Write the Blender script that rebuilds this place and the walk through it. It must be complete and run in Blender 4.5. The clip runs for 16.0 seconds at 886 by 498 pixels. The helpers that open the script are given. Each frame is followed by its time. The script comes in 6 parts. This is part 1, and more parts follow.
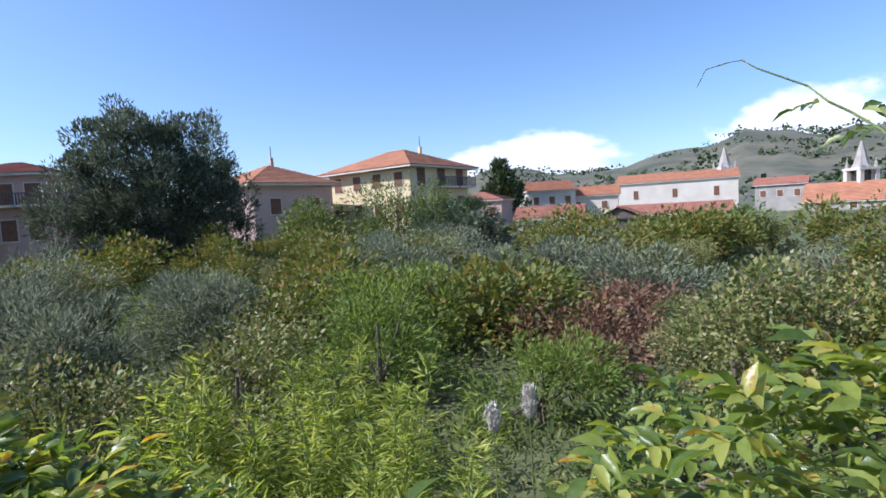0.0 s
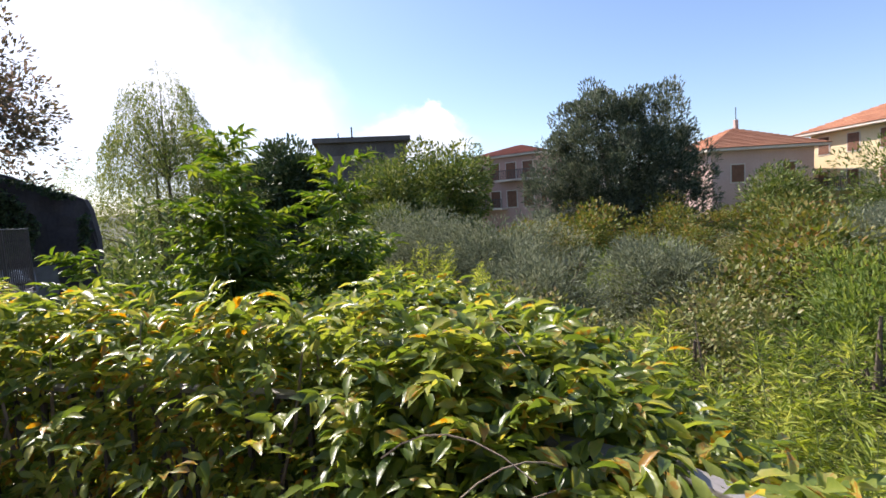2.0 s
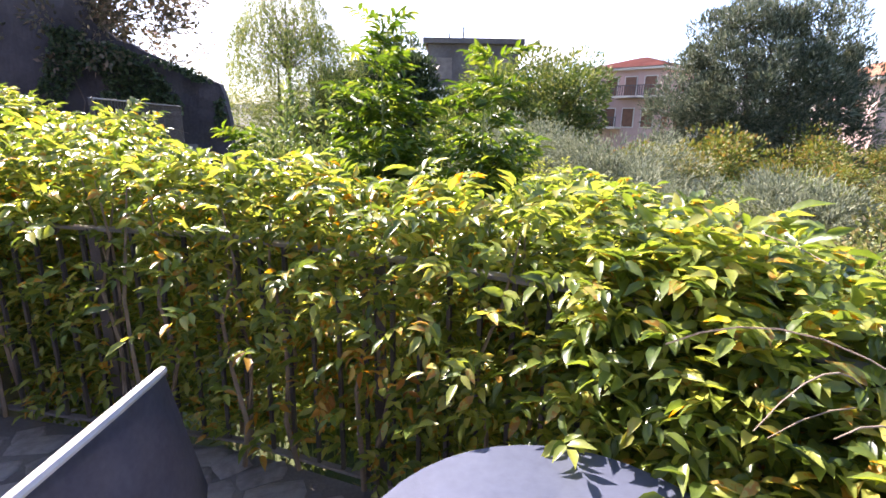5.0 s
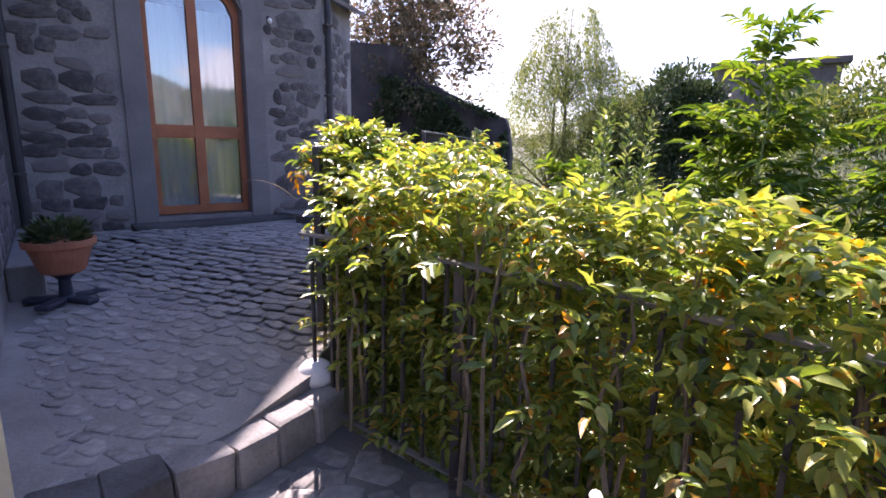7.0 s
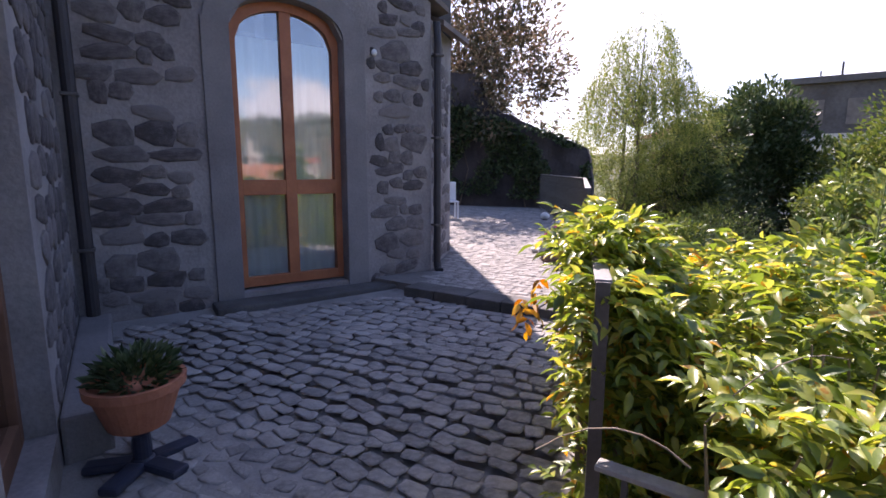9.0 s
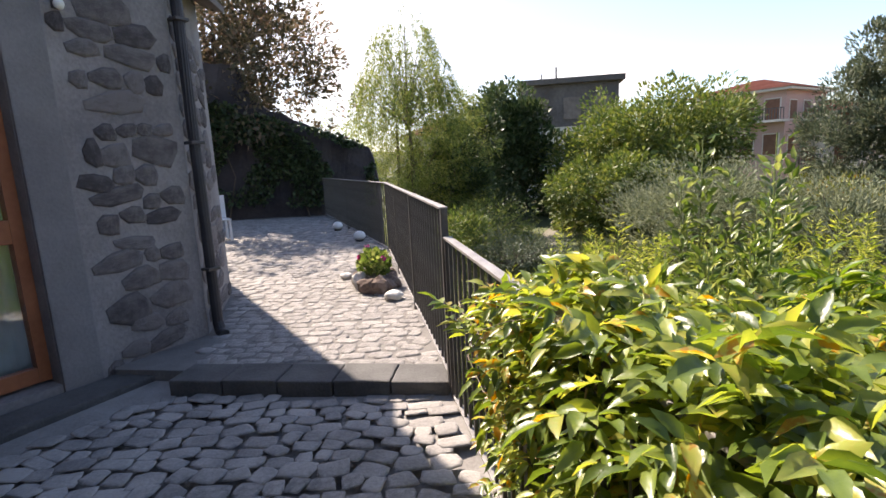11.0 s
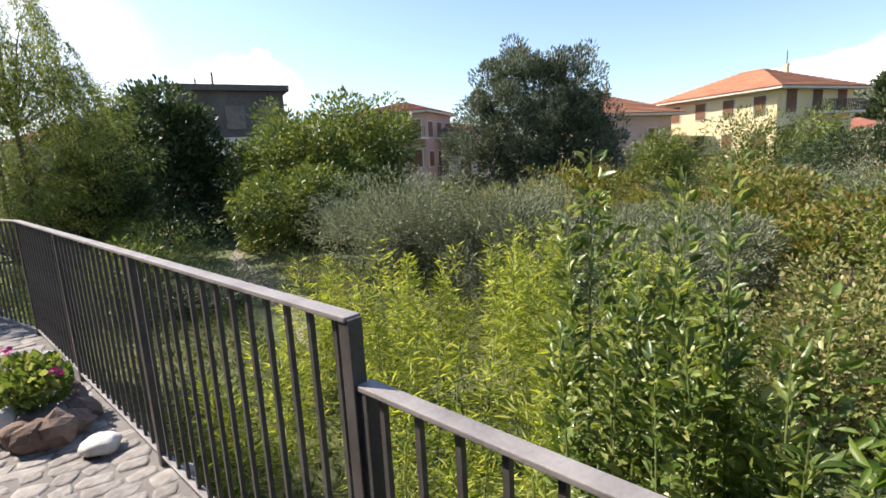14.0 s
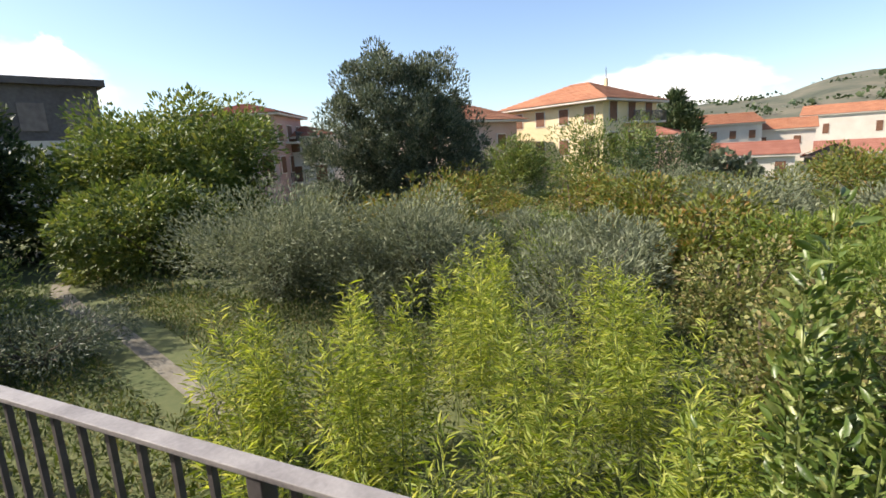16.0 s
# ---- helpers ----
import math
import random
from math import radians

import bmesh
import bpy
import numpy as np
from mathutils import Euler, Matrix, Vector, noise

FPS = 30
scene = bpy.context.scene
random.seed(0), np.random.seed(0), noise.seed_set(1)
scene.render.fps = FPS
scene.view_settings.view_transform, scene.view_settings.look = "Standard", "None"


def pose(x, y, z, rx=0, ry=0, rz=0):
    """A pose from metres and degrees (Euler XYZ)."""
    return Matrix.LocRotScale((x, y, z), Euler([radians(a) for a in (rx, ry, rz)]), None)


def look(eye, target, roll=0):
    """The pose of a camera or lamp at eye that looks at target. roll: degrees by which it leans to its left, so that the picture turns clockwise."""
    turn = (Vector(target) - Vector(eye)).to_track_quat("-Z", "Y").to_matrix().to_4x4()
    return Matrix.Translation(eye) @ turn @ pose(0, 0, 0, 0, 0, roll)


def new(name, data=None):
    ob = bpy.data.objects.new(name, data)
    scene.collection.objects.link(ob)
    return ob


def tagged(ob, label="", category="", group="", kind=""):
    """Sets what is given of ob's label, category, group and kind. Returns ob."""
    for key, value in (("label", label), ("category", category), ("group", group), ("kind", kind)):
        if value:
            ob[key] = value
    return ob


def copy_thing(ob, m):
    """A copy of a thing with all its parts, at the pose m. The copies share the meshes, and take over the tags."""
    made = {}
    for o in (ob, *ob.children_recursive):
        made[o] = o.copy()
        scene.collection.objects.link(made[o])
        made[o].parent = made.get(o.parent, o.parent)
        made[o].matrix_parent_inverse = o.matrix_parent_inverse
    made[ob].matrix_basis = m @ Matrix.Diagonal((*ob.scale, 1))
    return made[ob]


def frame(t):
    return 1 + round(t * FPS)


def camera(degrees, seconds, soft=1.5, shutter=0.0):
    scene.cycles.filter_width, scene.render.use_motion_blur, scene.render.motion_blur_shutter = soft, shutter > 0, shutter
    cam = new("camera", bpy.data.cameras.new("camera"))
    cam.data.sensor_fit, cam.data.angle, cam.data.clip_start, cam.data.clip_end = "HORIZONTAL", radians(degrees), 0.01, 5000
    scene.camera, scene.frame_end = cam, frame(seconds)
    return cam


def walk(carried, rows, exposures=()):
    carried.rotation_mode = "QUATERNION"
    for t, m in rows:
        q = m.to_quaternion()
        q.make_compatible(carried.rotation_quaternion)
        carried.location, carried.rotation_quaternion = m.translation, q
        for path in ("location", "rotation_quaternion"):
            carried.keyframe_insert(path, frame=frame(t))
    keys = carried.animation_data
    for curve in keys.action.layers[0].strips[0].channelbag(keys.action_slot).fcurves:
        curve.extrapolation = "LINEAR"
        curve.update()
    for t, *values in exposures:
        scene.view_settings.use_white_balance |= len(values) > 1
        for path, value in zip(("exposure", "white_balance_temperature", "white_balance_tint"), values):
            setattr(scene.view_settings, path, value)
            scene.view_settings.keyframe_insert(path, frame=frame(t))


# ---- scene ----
cam = camera(83.1, 16.0, soft=1.6)
PATH = [
    (0, (1.175, -0.430, 1.224), (3.069, 0.191, 1.071), -3.3),
    (0.5, (1.201, -0.442, 1.195), (2.903, 0.600, 1.047), -3.8),
    (1, (1.137, -0.443, 1.183), (2.618, 0.893, 1.037), -4.0),
    (1.5, (1.015, -0.429, 1.179), (2.236, 1.145, 1.000), -3.8),
    (2, (0.877, -0.419, 1.166), (1.663, 1.412, 0.998), -3.4),
    (2.5, (0.750, -0.407, 1.134), (1.043, 1.565, 0.978), -3.0),
    (3, (0.676, -0.367, 1.109), (0.658, 1.622, 0.901), -2.5),
    (3.5, (0.609, -0.332, 1.094), (1.084, 1.586, 0.783), 1.4),
    (6, (0.381, -0.214, 1.089), (0.598, 1.700, 0.549), -1.9),
    (6.5, (0.222, -0.120, 1.090), (0.134, 1.807, 0.561), -1.3),
    (7, (-0.014, 0.205, 1.064), (-0.555, 2.087, 0.662), 1.2),
    (7.5, (-0.255, 0.460, 1.138), (-1.025, 2.257, 0.717), -0.7),
    (8, (-0.506, 0.656, 1.217), (-1.309, 2.451, 0.853), 0.5),
    (8.2, (-0.735, 0.721, 1.251), (-1.517, 2.529, 0.908), 0.5),
    (10.5, (-1.750, 2.249, 1.461), (-2.027, 4.203, 1.135), -2.1),
    (11, (-1.932, 2.505, 1.464), (-1.788, 4.471, 1.124), -2.9),
    (11.5, (-2.033, 2.813, 1.464), (-1.695, 4.753, 1.113), -3.3),
    (12, (-2.055, 3.054, 1.461), (-1.363, 4.892, 1.083), -4.5),
    (12.5, (-2.131, 3.350, 1.484), (-1.061, 4.994, 1.096), -3.7),
    (13, (-2.150, 3.673, 1.483), (-0.985, 5.254, 1.109), -3.6),
    (13.5, (-2.186, 3.992, 1.511), (-1.016, 5.572, 1.143), -3.4),
    (14, (-2.282, 4.310, 1.568), (-0.986, 5.791, 1.208), -3.0),
    (14.5, (-2.318, 4.708, 1.614), (-0.853, 6.052, 1.395), -3.4),
    (15, (-2.368, 5.199, 1.679), (-0.833, 6.468, 1.494), -3.5),
    (15.5, (-2.403, 5.656, 1.735), (-0.724, 6.709, 1.467), -3.6),
    (16, (-2.431, 6.130, 1.797), (-0.753, 7.151, 1.418), -3.3),
]
EXPOSURES = [
    (0.0, 0.50, 5550, 17), (1.5, 0.62, 6400, 18), (3.0, 1.15, 6600, 22), (3.6, 1.5, 6600, 24), (6.0, 2.0, 6450, 33), (6.5, 1.95, 6450, 34), (7.0, 1.6, 6420, 35), (7.5, 1.55, 6400, 36), (8.0, 1.45, 6400, 36),
    (10.5, 1.3, 7200, 21), (12.5, 1.25, 7300, 15), (13.6, 1.2, 7200, 15), (14.5, 0.64, 6400, 15), (15.2, 0.52, 6300, 15), (16.0, 0.84, 7000, 14),
]
walk(cam, [(t, look(eye, target, roll)) for t, eye, target, roll in PATH], EXPOSURES)

# ---- world, sun, light ----
SUN_AZ = Vector((-0.50, 0.87, 0.0)).normalized()
SUN_EL = radians(44.5)
world = bpy.data.worlds.new("world")
scene.world = world
world.use_nodes = True
wn = world.node_tree.nodes
sky = wn.new("ShaderNodeTexSky")
sky.sky_type = "NISHITA"
sky.sun_disc = False
sky.sun_elevation = SUN_EL
sky.sun_rotation = math.atan2(SUN_AZ.x, SUN_AZ.y)
sky.air_density, sky.dust_density, sky.ozone_density = 1.0, 0.8, 4.0
wn["Background"].inputs["Strength"].default_value = 0.13
world.node_tree.links.new(sky.outputs["Color"], wn["Background"].inputs["Color"])
sun_data = bpy.data.lights.new("sun", "SUN")
sun_data.energy, sun_data.angle, sun_data.color = 5.0, radians(0.53), (1.0, 0.95, 0.86)
sun = new("sun", sun_data)
SUN_DIR = SUN_AZ * math.cos(SUN_EL) + Vector((0, 0, math.sin(SUN_EL)))
sun.matrix_world = look(SUN_DIR * 60, (0, 0, 0))

# ---- materials ----
def ramp_node(nt, stops):
    r = nt.nodes.new("ShaderNodeValToRGB")
    els = r.color_ramp.elements
    while len(els) < len(stops):
        els.new(0.5)
    for e, (p, c) in zip(els, stops):
        e.position, e.color = p, (*c, 1)
    return r


def surface(name, c1, c2, rough=0.8, scale=3.0, fine=40.0, bump=0.3, metal=0.0, c3=None, random=0.0, spec=0.4):
    """Two scales of noise between two colours, with a stain colour and relief."""
    m = bpy.data.materials.new(name)
    m.use_nodes = True
    nt = m.node_tree
    b = nt.nodes["Principled BSDF"]
    L = nt.links.new
    tc = nt.nodes.new("ShaderNodeTexCoord")
    big = nt.nodes.new("ShaderNodeTexNoise")
    big.inputs["Scale"].default_value, big.inputs["Detail"].default_value = scale, 6
    small = nt.nodes.new("ShaderNodeTexNoise")
    small.inputs["Scale"].default_value, small.inputs["Detail"].default_value = fine, 8
    for n in (big, small):
        L(tc.outputs["Object"], n.inputs["Vector"])
    mix = nt.nodes.new("ShaderNodeMath")
    mix.operation = "MULTIPLY_ADD"
    L(small.outputs["Fac"], mix.inputs[0])
    mix.inputs[1].default_value = 0.45
    L(big.outputs["Fac"], mix.inputs[2])
    last = mix.outputs[0]
    if random:
        info = nt.nodes.new("ShaderNodeObjectInfo")
        isl = nt.nodes.new("ShaderNodeNewGeometry")
        both = nt.nodes.new("ShaderNodeMath")
        both.operation = "ADD"
        L(info.outputs["Random"], both.inputs[0])
        L(isl.outputs["Random Per Island"], both.inputs[1])
        fr = nt.nodes.new("ShaderNodeMath")
        fr.operation = "FRACT"
        L(both.outputs[0], fr.inputs[0])
        ad = nt.nodes.new("ShaderNodeMath")
        ad.operation = "MULTIPLY_ADD"
        L(fr.outputs[0], ad.inputs[0])
        ad.inputs[1].default_value = random
        sub = nt.nodes.new("ShaderNodeMath")
        sub.operation = "SUBTRACT"
        L(last, sub.inputs[0])
        sub.inputs[1].default_value = random * 0.5
        L(sub.outputs[0], ad.inputs[2])
        last = ad.outputs[0]
    stops = [(0.45, c1), (0.95, c2)]
    if c3:
        stops = [(0.38, c3), (0.55, c1), (0.98, c2)]
    r = ramp_node(nt, stops)
    L(last, r.inputs[0])
    L(r.outputs[0], b.inputs["Base Color"])
    b.inputs["Roughness"].default_value = rough
    b.inputs["Metallic"].default_value = metal
    b.inputs["Specular IOR Level"].default_value = spec
    if bump:
        bp = nt.nodes.new("ShaderNodeBump")
        bp.inputs["Strength"].default_value, bp.inputs["Distance"].default_value = bump, 0.02
        L(mix.outputs[0], bp.inputs["Height"])
        L(bp.outputs[0], b.inputs["Normal"])
    return m


def leaf_mat(name, stops, through_light=0.45, rough=0.45, spec=0.35, glow=1.35):
    """Leaves: colour by leaf, light passing through the blade."""
    m = bpy.data.materials.new(name)
    m.use_nodes = True
    nt = m.node_tree
    L = nt.links.new
    b = nt.nodes["Principled BSDF"]
    geo = nt.nodes.new("ShaderNodeNewGeometry")
    r = ramp_node(nt, stops)
    tc = nt.nodes.new("ShaderNodeTexCoord")
    nz = nt.nodes.new("ShaderNodeTexNoise")
    nz.inputs["Scale"].default_value, nz.inputs["Detail"].default_value = 0.9, 3
    L(tc.outputs["Object"], nz.inputs["Vector"])
    ma = nt.nodes.new("ShaderNodeMath")
    ma.operation = "MULTIPLY_ADD"
    L(nz.outputs["Fac"], ma.inputs[0])
    ma.inputs[1].default_value = 0.6
    mb = nt.nodes.new("ShaderNodeMath")
    mb.operation = "MULTIPLY_ADD"
    L(geo.outputs["Random Per Island"], mb.inputs[0])
    mb.inputs[1].default_value, mb.inputs[2].default_value = 1.0, -0.28
    L(mb.outputs[0], ma.inputs[2])
    fine = nt.nodes.new("ShaderNodeTexNoise")
    fine.inputs["Scale"].default_value, fine.inputs["Detail"].default_value = 55, 4
    L(tc.outputs["Object"], fine.inputs["Vector"])
    mc = nt.nodes.new("ShaderNodeMath")
    mc.operation = "MULTIPLY_ADD"
    L(fine.outputs["Fac"], mc.inputs[0])
    mc.inputs[1].default_value = 0.5
    sb = nt.nodes.new("ShaderNodeMath")
    sb.operation = "SUBTRACT"
    L(ma.outputs[0], sb.inputs[0])
    sb.inputs[1].default_value = 0.25
    L(sb.outputs[0], mc.inputs[2])
    L(mc.outputs[0], r.inputs[0])
    bp = nt.nodes.new("ShaderNodeBump")
    bp.inputs["Strength"].default_value, bp.inputs["Distance"].default_value = 0.35, 0.006
    L(fine.outputs["Fac"], bp.inputs["Height"])
    L(bp.outputs[0], b.inputs["Normal"])
    L(r.outputs[0], b.inputs["Base Color"])
    b.inputs["Roughness"].default_value = rough
    b.inputs["Specular IOR Level"].default_value = spec
    tr = nt.nodes.new("ShaderNodeBsdfTranslucent")
    hs = nt.nodes.new("ShaderNodeHueSaturation")
    hs.inputs["Hue"].default_value, hs.inputs["Saturation"].default_value, hs.inputs["Value"].default_value = 0.485, 1.15, glow
    L(r.outputs[0], hs.inputs["Color"])
    L(hs.outputs[0], tr.inputs["Color"])
    mx = nt.nodes.new("ShaderNodeMixShader")
    mx.inputs[0].default_value = through_light
    L(b.outputs[0], mx.inputs[1])
    L(tr.outputs[0], mx.inputs[2])
    L(mx.outputs[0], nt.nodes["Material Output"].inputs["Surface"])
    return m


M_COBBLE = surface("cobble_stone", (0.17, 0.158, 0.15), (0.36, 0.335, 0.31), 0.88, 5, 60, 0.5, random=0.26)
M_JOINT = surface("joint_earth", (0.115, 0.105, 0.097), (0.21, 0.195, 0.18), 0.95, 4, 60, 0.6)
M_MORTAR = surface("wall_mortar", (0.155, 0.14, 0.138), (0.31, 0.285, 0.275), 0.9, 2, 40, 0.6)
M_BASALT = surface("basalt_stone", (0.065, 0.056, 0.057), (0.19, 0.168, 0.162), 0.85, 4, 50, 0.7, random=0.5)
M_JAMB = surface("grey_render", (0.15, 0.138, 0.137), (0.23, 0.214, 0.21), 0.9, 2.5, 50, 0.4)
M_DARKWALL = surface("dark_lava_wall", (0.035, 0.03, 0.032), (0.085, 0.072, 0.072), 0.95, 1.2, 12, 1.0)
M_STEP = surface("step_lava", (0.05, 0.047, 0.045), (0.12, 0.115, 0.11), 0.85, 4, 60, 0.5)
M_IRON = surface("painted_iron", (0.055, 0.048, 0.045), (0.10, 0.09, 0.085), 0.5, 6, 80, 0.15, c3=(0.075, 0.05, 0.04))
M_PIPE = surface("dark_pipe", (0.022, 0.02, 0.022), (0.045, 0.04, 0.042), 0.55, 6, 80, 0.1)
# Paler than the iron: light reflected off the flat bars, put into the colour.
M_RAILTOP = surface("rail_sheen", (0.16, 0.145, 0.14), (0.30, 0.28, 0.265), 0.5, 8, 90, 0.15)
M_WOOD = surface("stained_wood", (0.27, 0.085, 0.034), (0.42, 0.145, 0.06), 0.5, 3, 30, 0.1)
M_CREAM = surface("cream_plaster", (0.60, 0.50, 0.30), (0.74, 0.64, 0.42), 0.85, 2, 40, 0.25)
M_LAMP = surface("opal_lamp", (0.72, 0.71, 0.68), (0.82, 0.81, 0.79), 0.35, 3, 30, 0.03)
M_TERRA = surface("terracotta", (0.33, 0.115, 0.06), (0.47, 0.18, 0.10), 0.8, 5, 50, 0.2)
M_PLASTIC = surface("dark_plastic", (0.02, 0.022, 0.035), (0.04, 0.045, 0.07), 0.45, 4, 40, 0.05)
M_CHAIR = surface("slate_chair", (0.075, 0.075, 0.095), (0.14, 0.14, 0.17), 0.6, 5, 60, 0.2)
# Pale colour stands for sun catching the top edge of the chair back.
M_CHAIREDGE = surface("chair_rim", (0.42, 0.41, 0.40), (0.6, 0.59, 0.57), 0.5, 6, 60, 0.1)
# Blue-grey top, darkened evenly to stand for the leaf shade over it.
M_TABLE = surface("shaded_table_top", (0.055, 0.066, 0.095), (0.095, 0.11, 0.15), 0.45, 4, 50, 0.08)
M_BARK = surface("bark", (0.075, 0.055, 0.04), (0.17, 0.135, 0.105), 0.95, 6, 40, 0.8)
M_TWIG = surface("vine_stem", (0.16, 0.12, 0.085), (0.30, 0.24, 0.17), 0.9, 8, 60, 0.4)
M_GREENSTEM = surface("green_stem", (0.10, 0.14, 0.04), (0.19, 0.23, 0.07), 0.7, 8, 60, 0.2)
M_GROUND = surface("garden_earth", (0.065, 0.085, 0.03), (0.13, 0.135, 0.055), 1.0, 0.25, 6, 0.5, c3=(0.04, 0.06, 0.018))
M_GRASS = leaf_mat("grass_blades", [(0.1, (0.050, 0.078, 0.018)), (0.6, (0.105, 0.140, 0.034)), (1.0, (0.240, 0.215, 0.095))], 0.25, 0.7)
M_PATH = surface("trodden_path", (0.13, 0.115, 0.085), (0.22, 0.20, 0.155), 1.0, 1.5, 15, 0.4)
M_COURTBED = surface("court_bed", (0.19, 0.178, 0.168), (0.31, 0.29, 0.272), 0.95, 4, 60, 0.4)
M_HILL = surface("far_hill", (0.06, 0.07, 0.045), (0.17, 0.15, 0.105), 1.0, 0.02, 0.12, 0.0, c3=(0.025, 0.04, 0.025))
M_ROOF = surface("roof_tile", (0.29, 0.12, 0.066), (0.43, 0.20, 0.11), 0.9, 0.8, 9, 0.4, random=0.25)
M_ROOFRED = surface("roof_tile_red", (0.27, 0.11, 0.075), (0.38, 0.17, 0.12), 0.9, 0.8, 9, 0.3, random=0.25)
M_OLDTILE = surface("old_roof_tile", (0.12, 0.095, 0.085), (0.22, 0.18, 0.155), 0.9, 2, 20, 0.5)
M_YELLOW = surface("yellow_render", (0.62, 0.49, 0.28), (0.72, 0.59, 0.37), 0.9, 0.5, 8, 0.1)
M_PINK = surface("pink_render", (0.47, 0.33, 0.28), (0.56, 0.41, 0.36), 0.9, 0.5, 8, 0.1)
M_ROSE = surface("rose_render", (0.42, 0.27, 0.235), (0.52, 0.35, 0.30), 0.9, 0.5, 8, 0.1)
M_WHITEW = surface("pale_render", (0.52, 0.46, 0.39), (0.65, 0.59, 0.51), 0.9, 0.4, 6, 0.1)
M_GREYW = surface("stained_concrete", (0.085, 0.072, 0.068), (0.17, 0.15, 0.14), 0.95, 0.35, 4, 0.2, c3=(0.13, 0.075, 0.06))
M_STONEW = surface("old_stone", (0.26, 0.235, 0.21), (0.4, 0.37, 0.33), 0.95, 0.6, 6, 0.2)
M_SHUTTER = surface("brown_shutter", (0.12, 0.055, 0.03), (0.19, 0.09, 0.05), 0.7, 3, 30, 0.1)
M_BELFRYSHADE = surface("belfry_shade", (0.02, 0.022, 0.025), (0.045, 0.05, 0.055), 0.12, 1, 10, 0.0, spec=0.6)
M_ROCK = surface("pale_rock", (0.45, 0.43, 0.40), (0.68, 0.66, 0.62), 0.85, 5, 40, 0.6)
M_LOG = surface("rough_lava_trough", (0.10, 0.065, 0.05), (0.22, 0.16, 0.13), 0.95, 6, 40, 0.9)
M_PINKFLOWER = surface("geranium_petal", (0.55, 0.03, 0.22), (0.72, 0.08, 0.34), 0.6, 20, 90, 0.0)
M_WHITEPL = surface("white_plastic", (0.65, 0.65, 0.66), (0.78, 0.78, 0.78), 0.4, 4, 40, 0.03)
M_PLUME = surface("plume", (0.55, 0.50, 0.42), (0.74, 0.70, 0.62), 0.95, 10, 80, 0.2)

L_WIST = leaf_mat("wisteria_leaf", [(0.0, (0.075, 0.125, 0.026)), (0.45, (0.185, 0.255, 0.048)), (0.8, (0.36, 0.40, 0.085)), (0.97, (0.47, 0.43, 0.10)), (1.0, (0.48, 0.27, 0.05))], 0.5, 0.34, 0.6, 1.4)
L_BAMBOO = leaf_mat("bamboo_leaf", [(0.0, (0.13, 0.19, 0.035)), (0.5, (0.29, 0.36, 0.065)), (1.0, (0.50, 0.51, 0.14))], 0.5, 0.5)
L_LAUREL = leaf_mat("laurel_leaf", [(0.0, (0.060, 0.105, 0.024)), (0.6, (0.140, 0.205, 0.048)), (1.0, (0.36, 0.39, 0.14))], 0.35, 0.34, 0.5)
L_OLIVE = leaf_mat("olive_leaf", [(0.0, (0.115, 0.135, 0.078)), (0.6, (0.20, 0.225, 0.135)), (1.0, (0.30, 0.315, 0.205))], 0.22, 0.65, 0.2)
L_DARK = leaf_mat("evergreen_leaf", [(0.0, (0.025, 0.048, 0.018)), (0.6, (0.056, 0.088, 0.033)), (1.0, (0.115, 0.140, 0.062))], 0.18, 0.5)
L_GREYGREEN = leaf_mat("grey_evergreen_leaf", [(0.0, (0.055, 0.075, 0.045)), (0.6, (0.11, 0.135, 0.08)), (1.0, (0.22, 0.235, 0.15))], 0.2, 0.5)
L_MID = leaf_mat("walnut_leaf", [(0.0, (0.06, 0.10, 0.025)), (0.6, (0.125, 0.17, 0.042)), (1.0, (0.25, 0.27, 0.075))], 0.28, 0.5)
L_WILLOW = leaf_mat("weeping_leaf", [(0.0, (0.095, 0.135, 0.036)), (0.6, (0.18, 0.23, 0.064)), (1.0, (0.32, 0.33, 0.12))], 0.42, 0.6)
L_AUTUMN = leaf_mat("turning_leaf", [(0.0, (0.07, 0.10, 0.02)), (0.5, (0.15, 0.18, 0.035)), (0.85, (0.23, 0.21, 0.05)), (1.0, (0.27, 0.16, 0.05))], 0.3, 0.6)
L_FRUIT = leaf_mat("pear_leaf", [(0.0, (0.085, 0.115, 0.03)), (0.5, (0.17, 0.195, 0.052)), (0.85, (0.29, 0.27, 0.10)), (1.0, (0.36, 0.28, 0.14))], 0.25, 0.5)
L_FERN = leaf_mat("feathery_leaf", [(0.0, (0.09, 0.145, 0.03)), (0.6, (0.175, 0.245, 0.052)), (1.0, (0.30, 0.345, 0.09))], 0.45, 0.6)
L_RED = leaf_mat("russet_leaf", [(0.0, (0.130, 0.065, 0.039)), (0.6, (0.221, 0.111, 0.072)), (1.0, (0.286, 0.195, 0.104))], 0.3, 0.7)
L_DRY = leaf_mat("dry_leaf", [(0.0, (0.30, 0.13, 0.03)), (0.5, (0.46, 0.25, 0.05)), (1.0, (0.58, 0.40, 0.10))], 0.45, 0.6, 0.25)
L_SPARSE = leaf_mat("bronze_leaf", [(0.0, (0.075, 0.075, 0.045)), (0.6, (0.150, 0.128, 0.075)), (1.0, (0.255, 0.180, 0.120))], 0.35, 0.6)


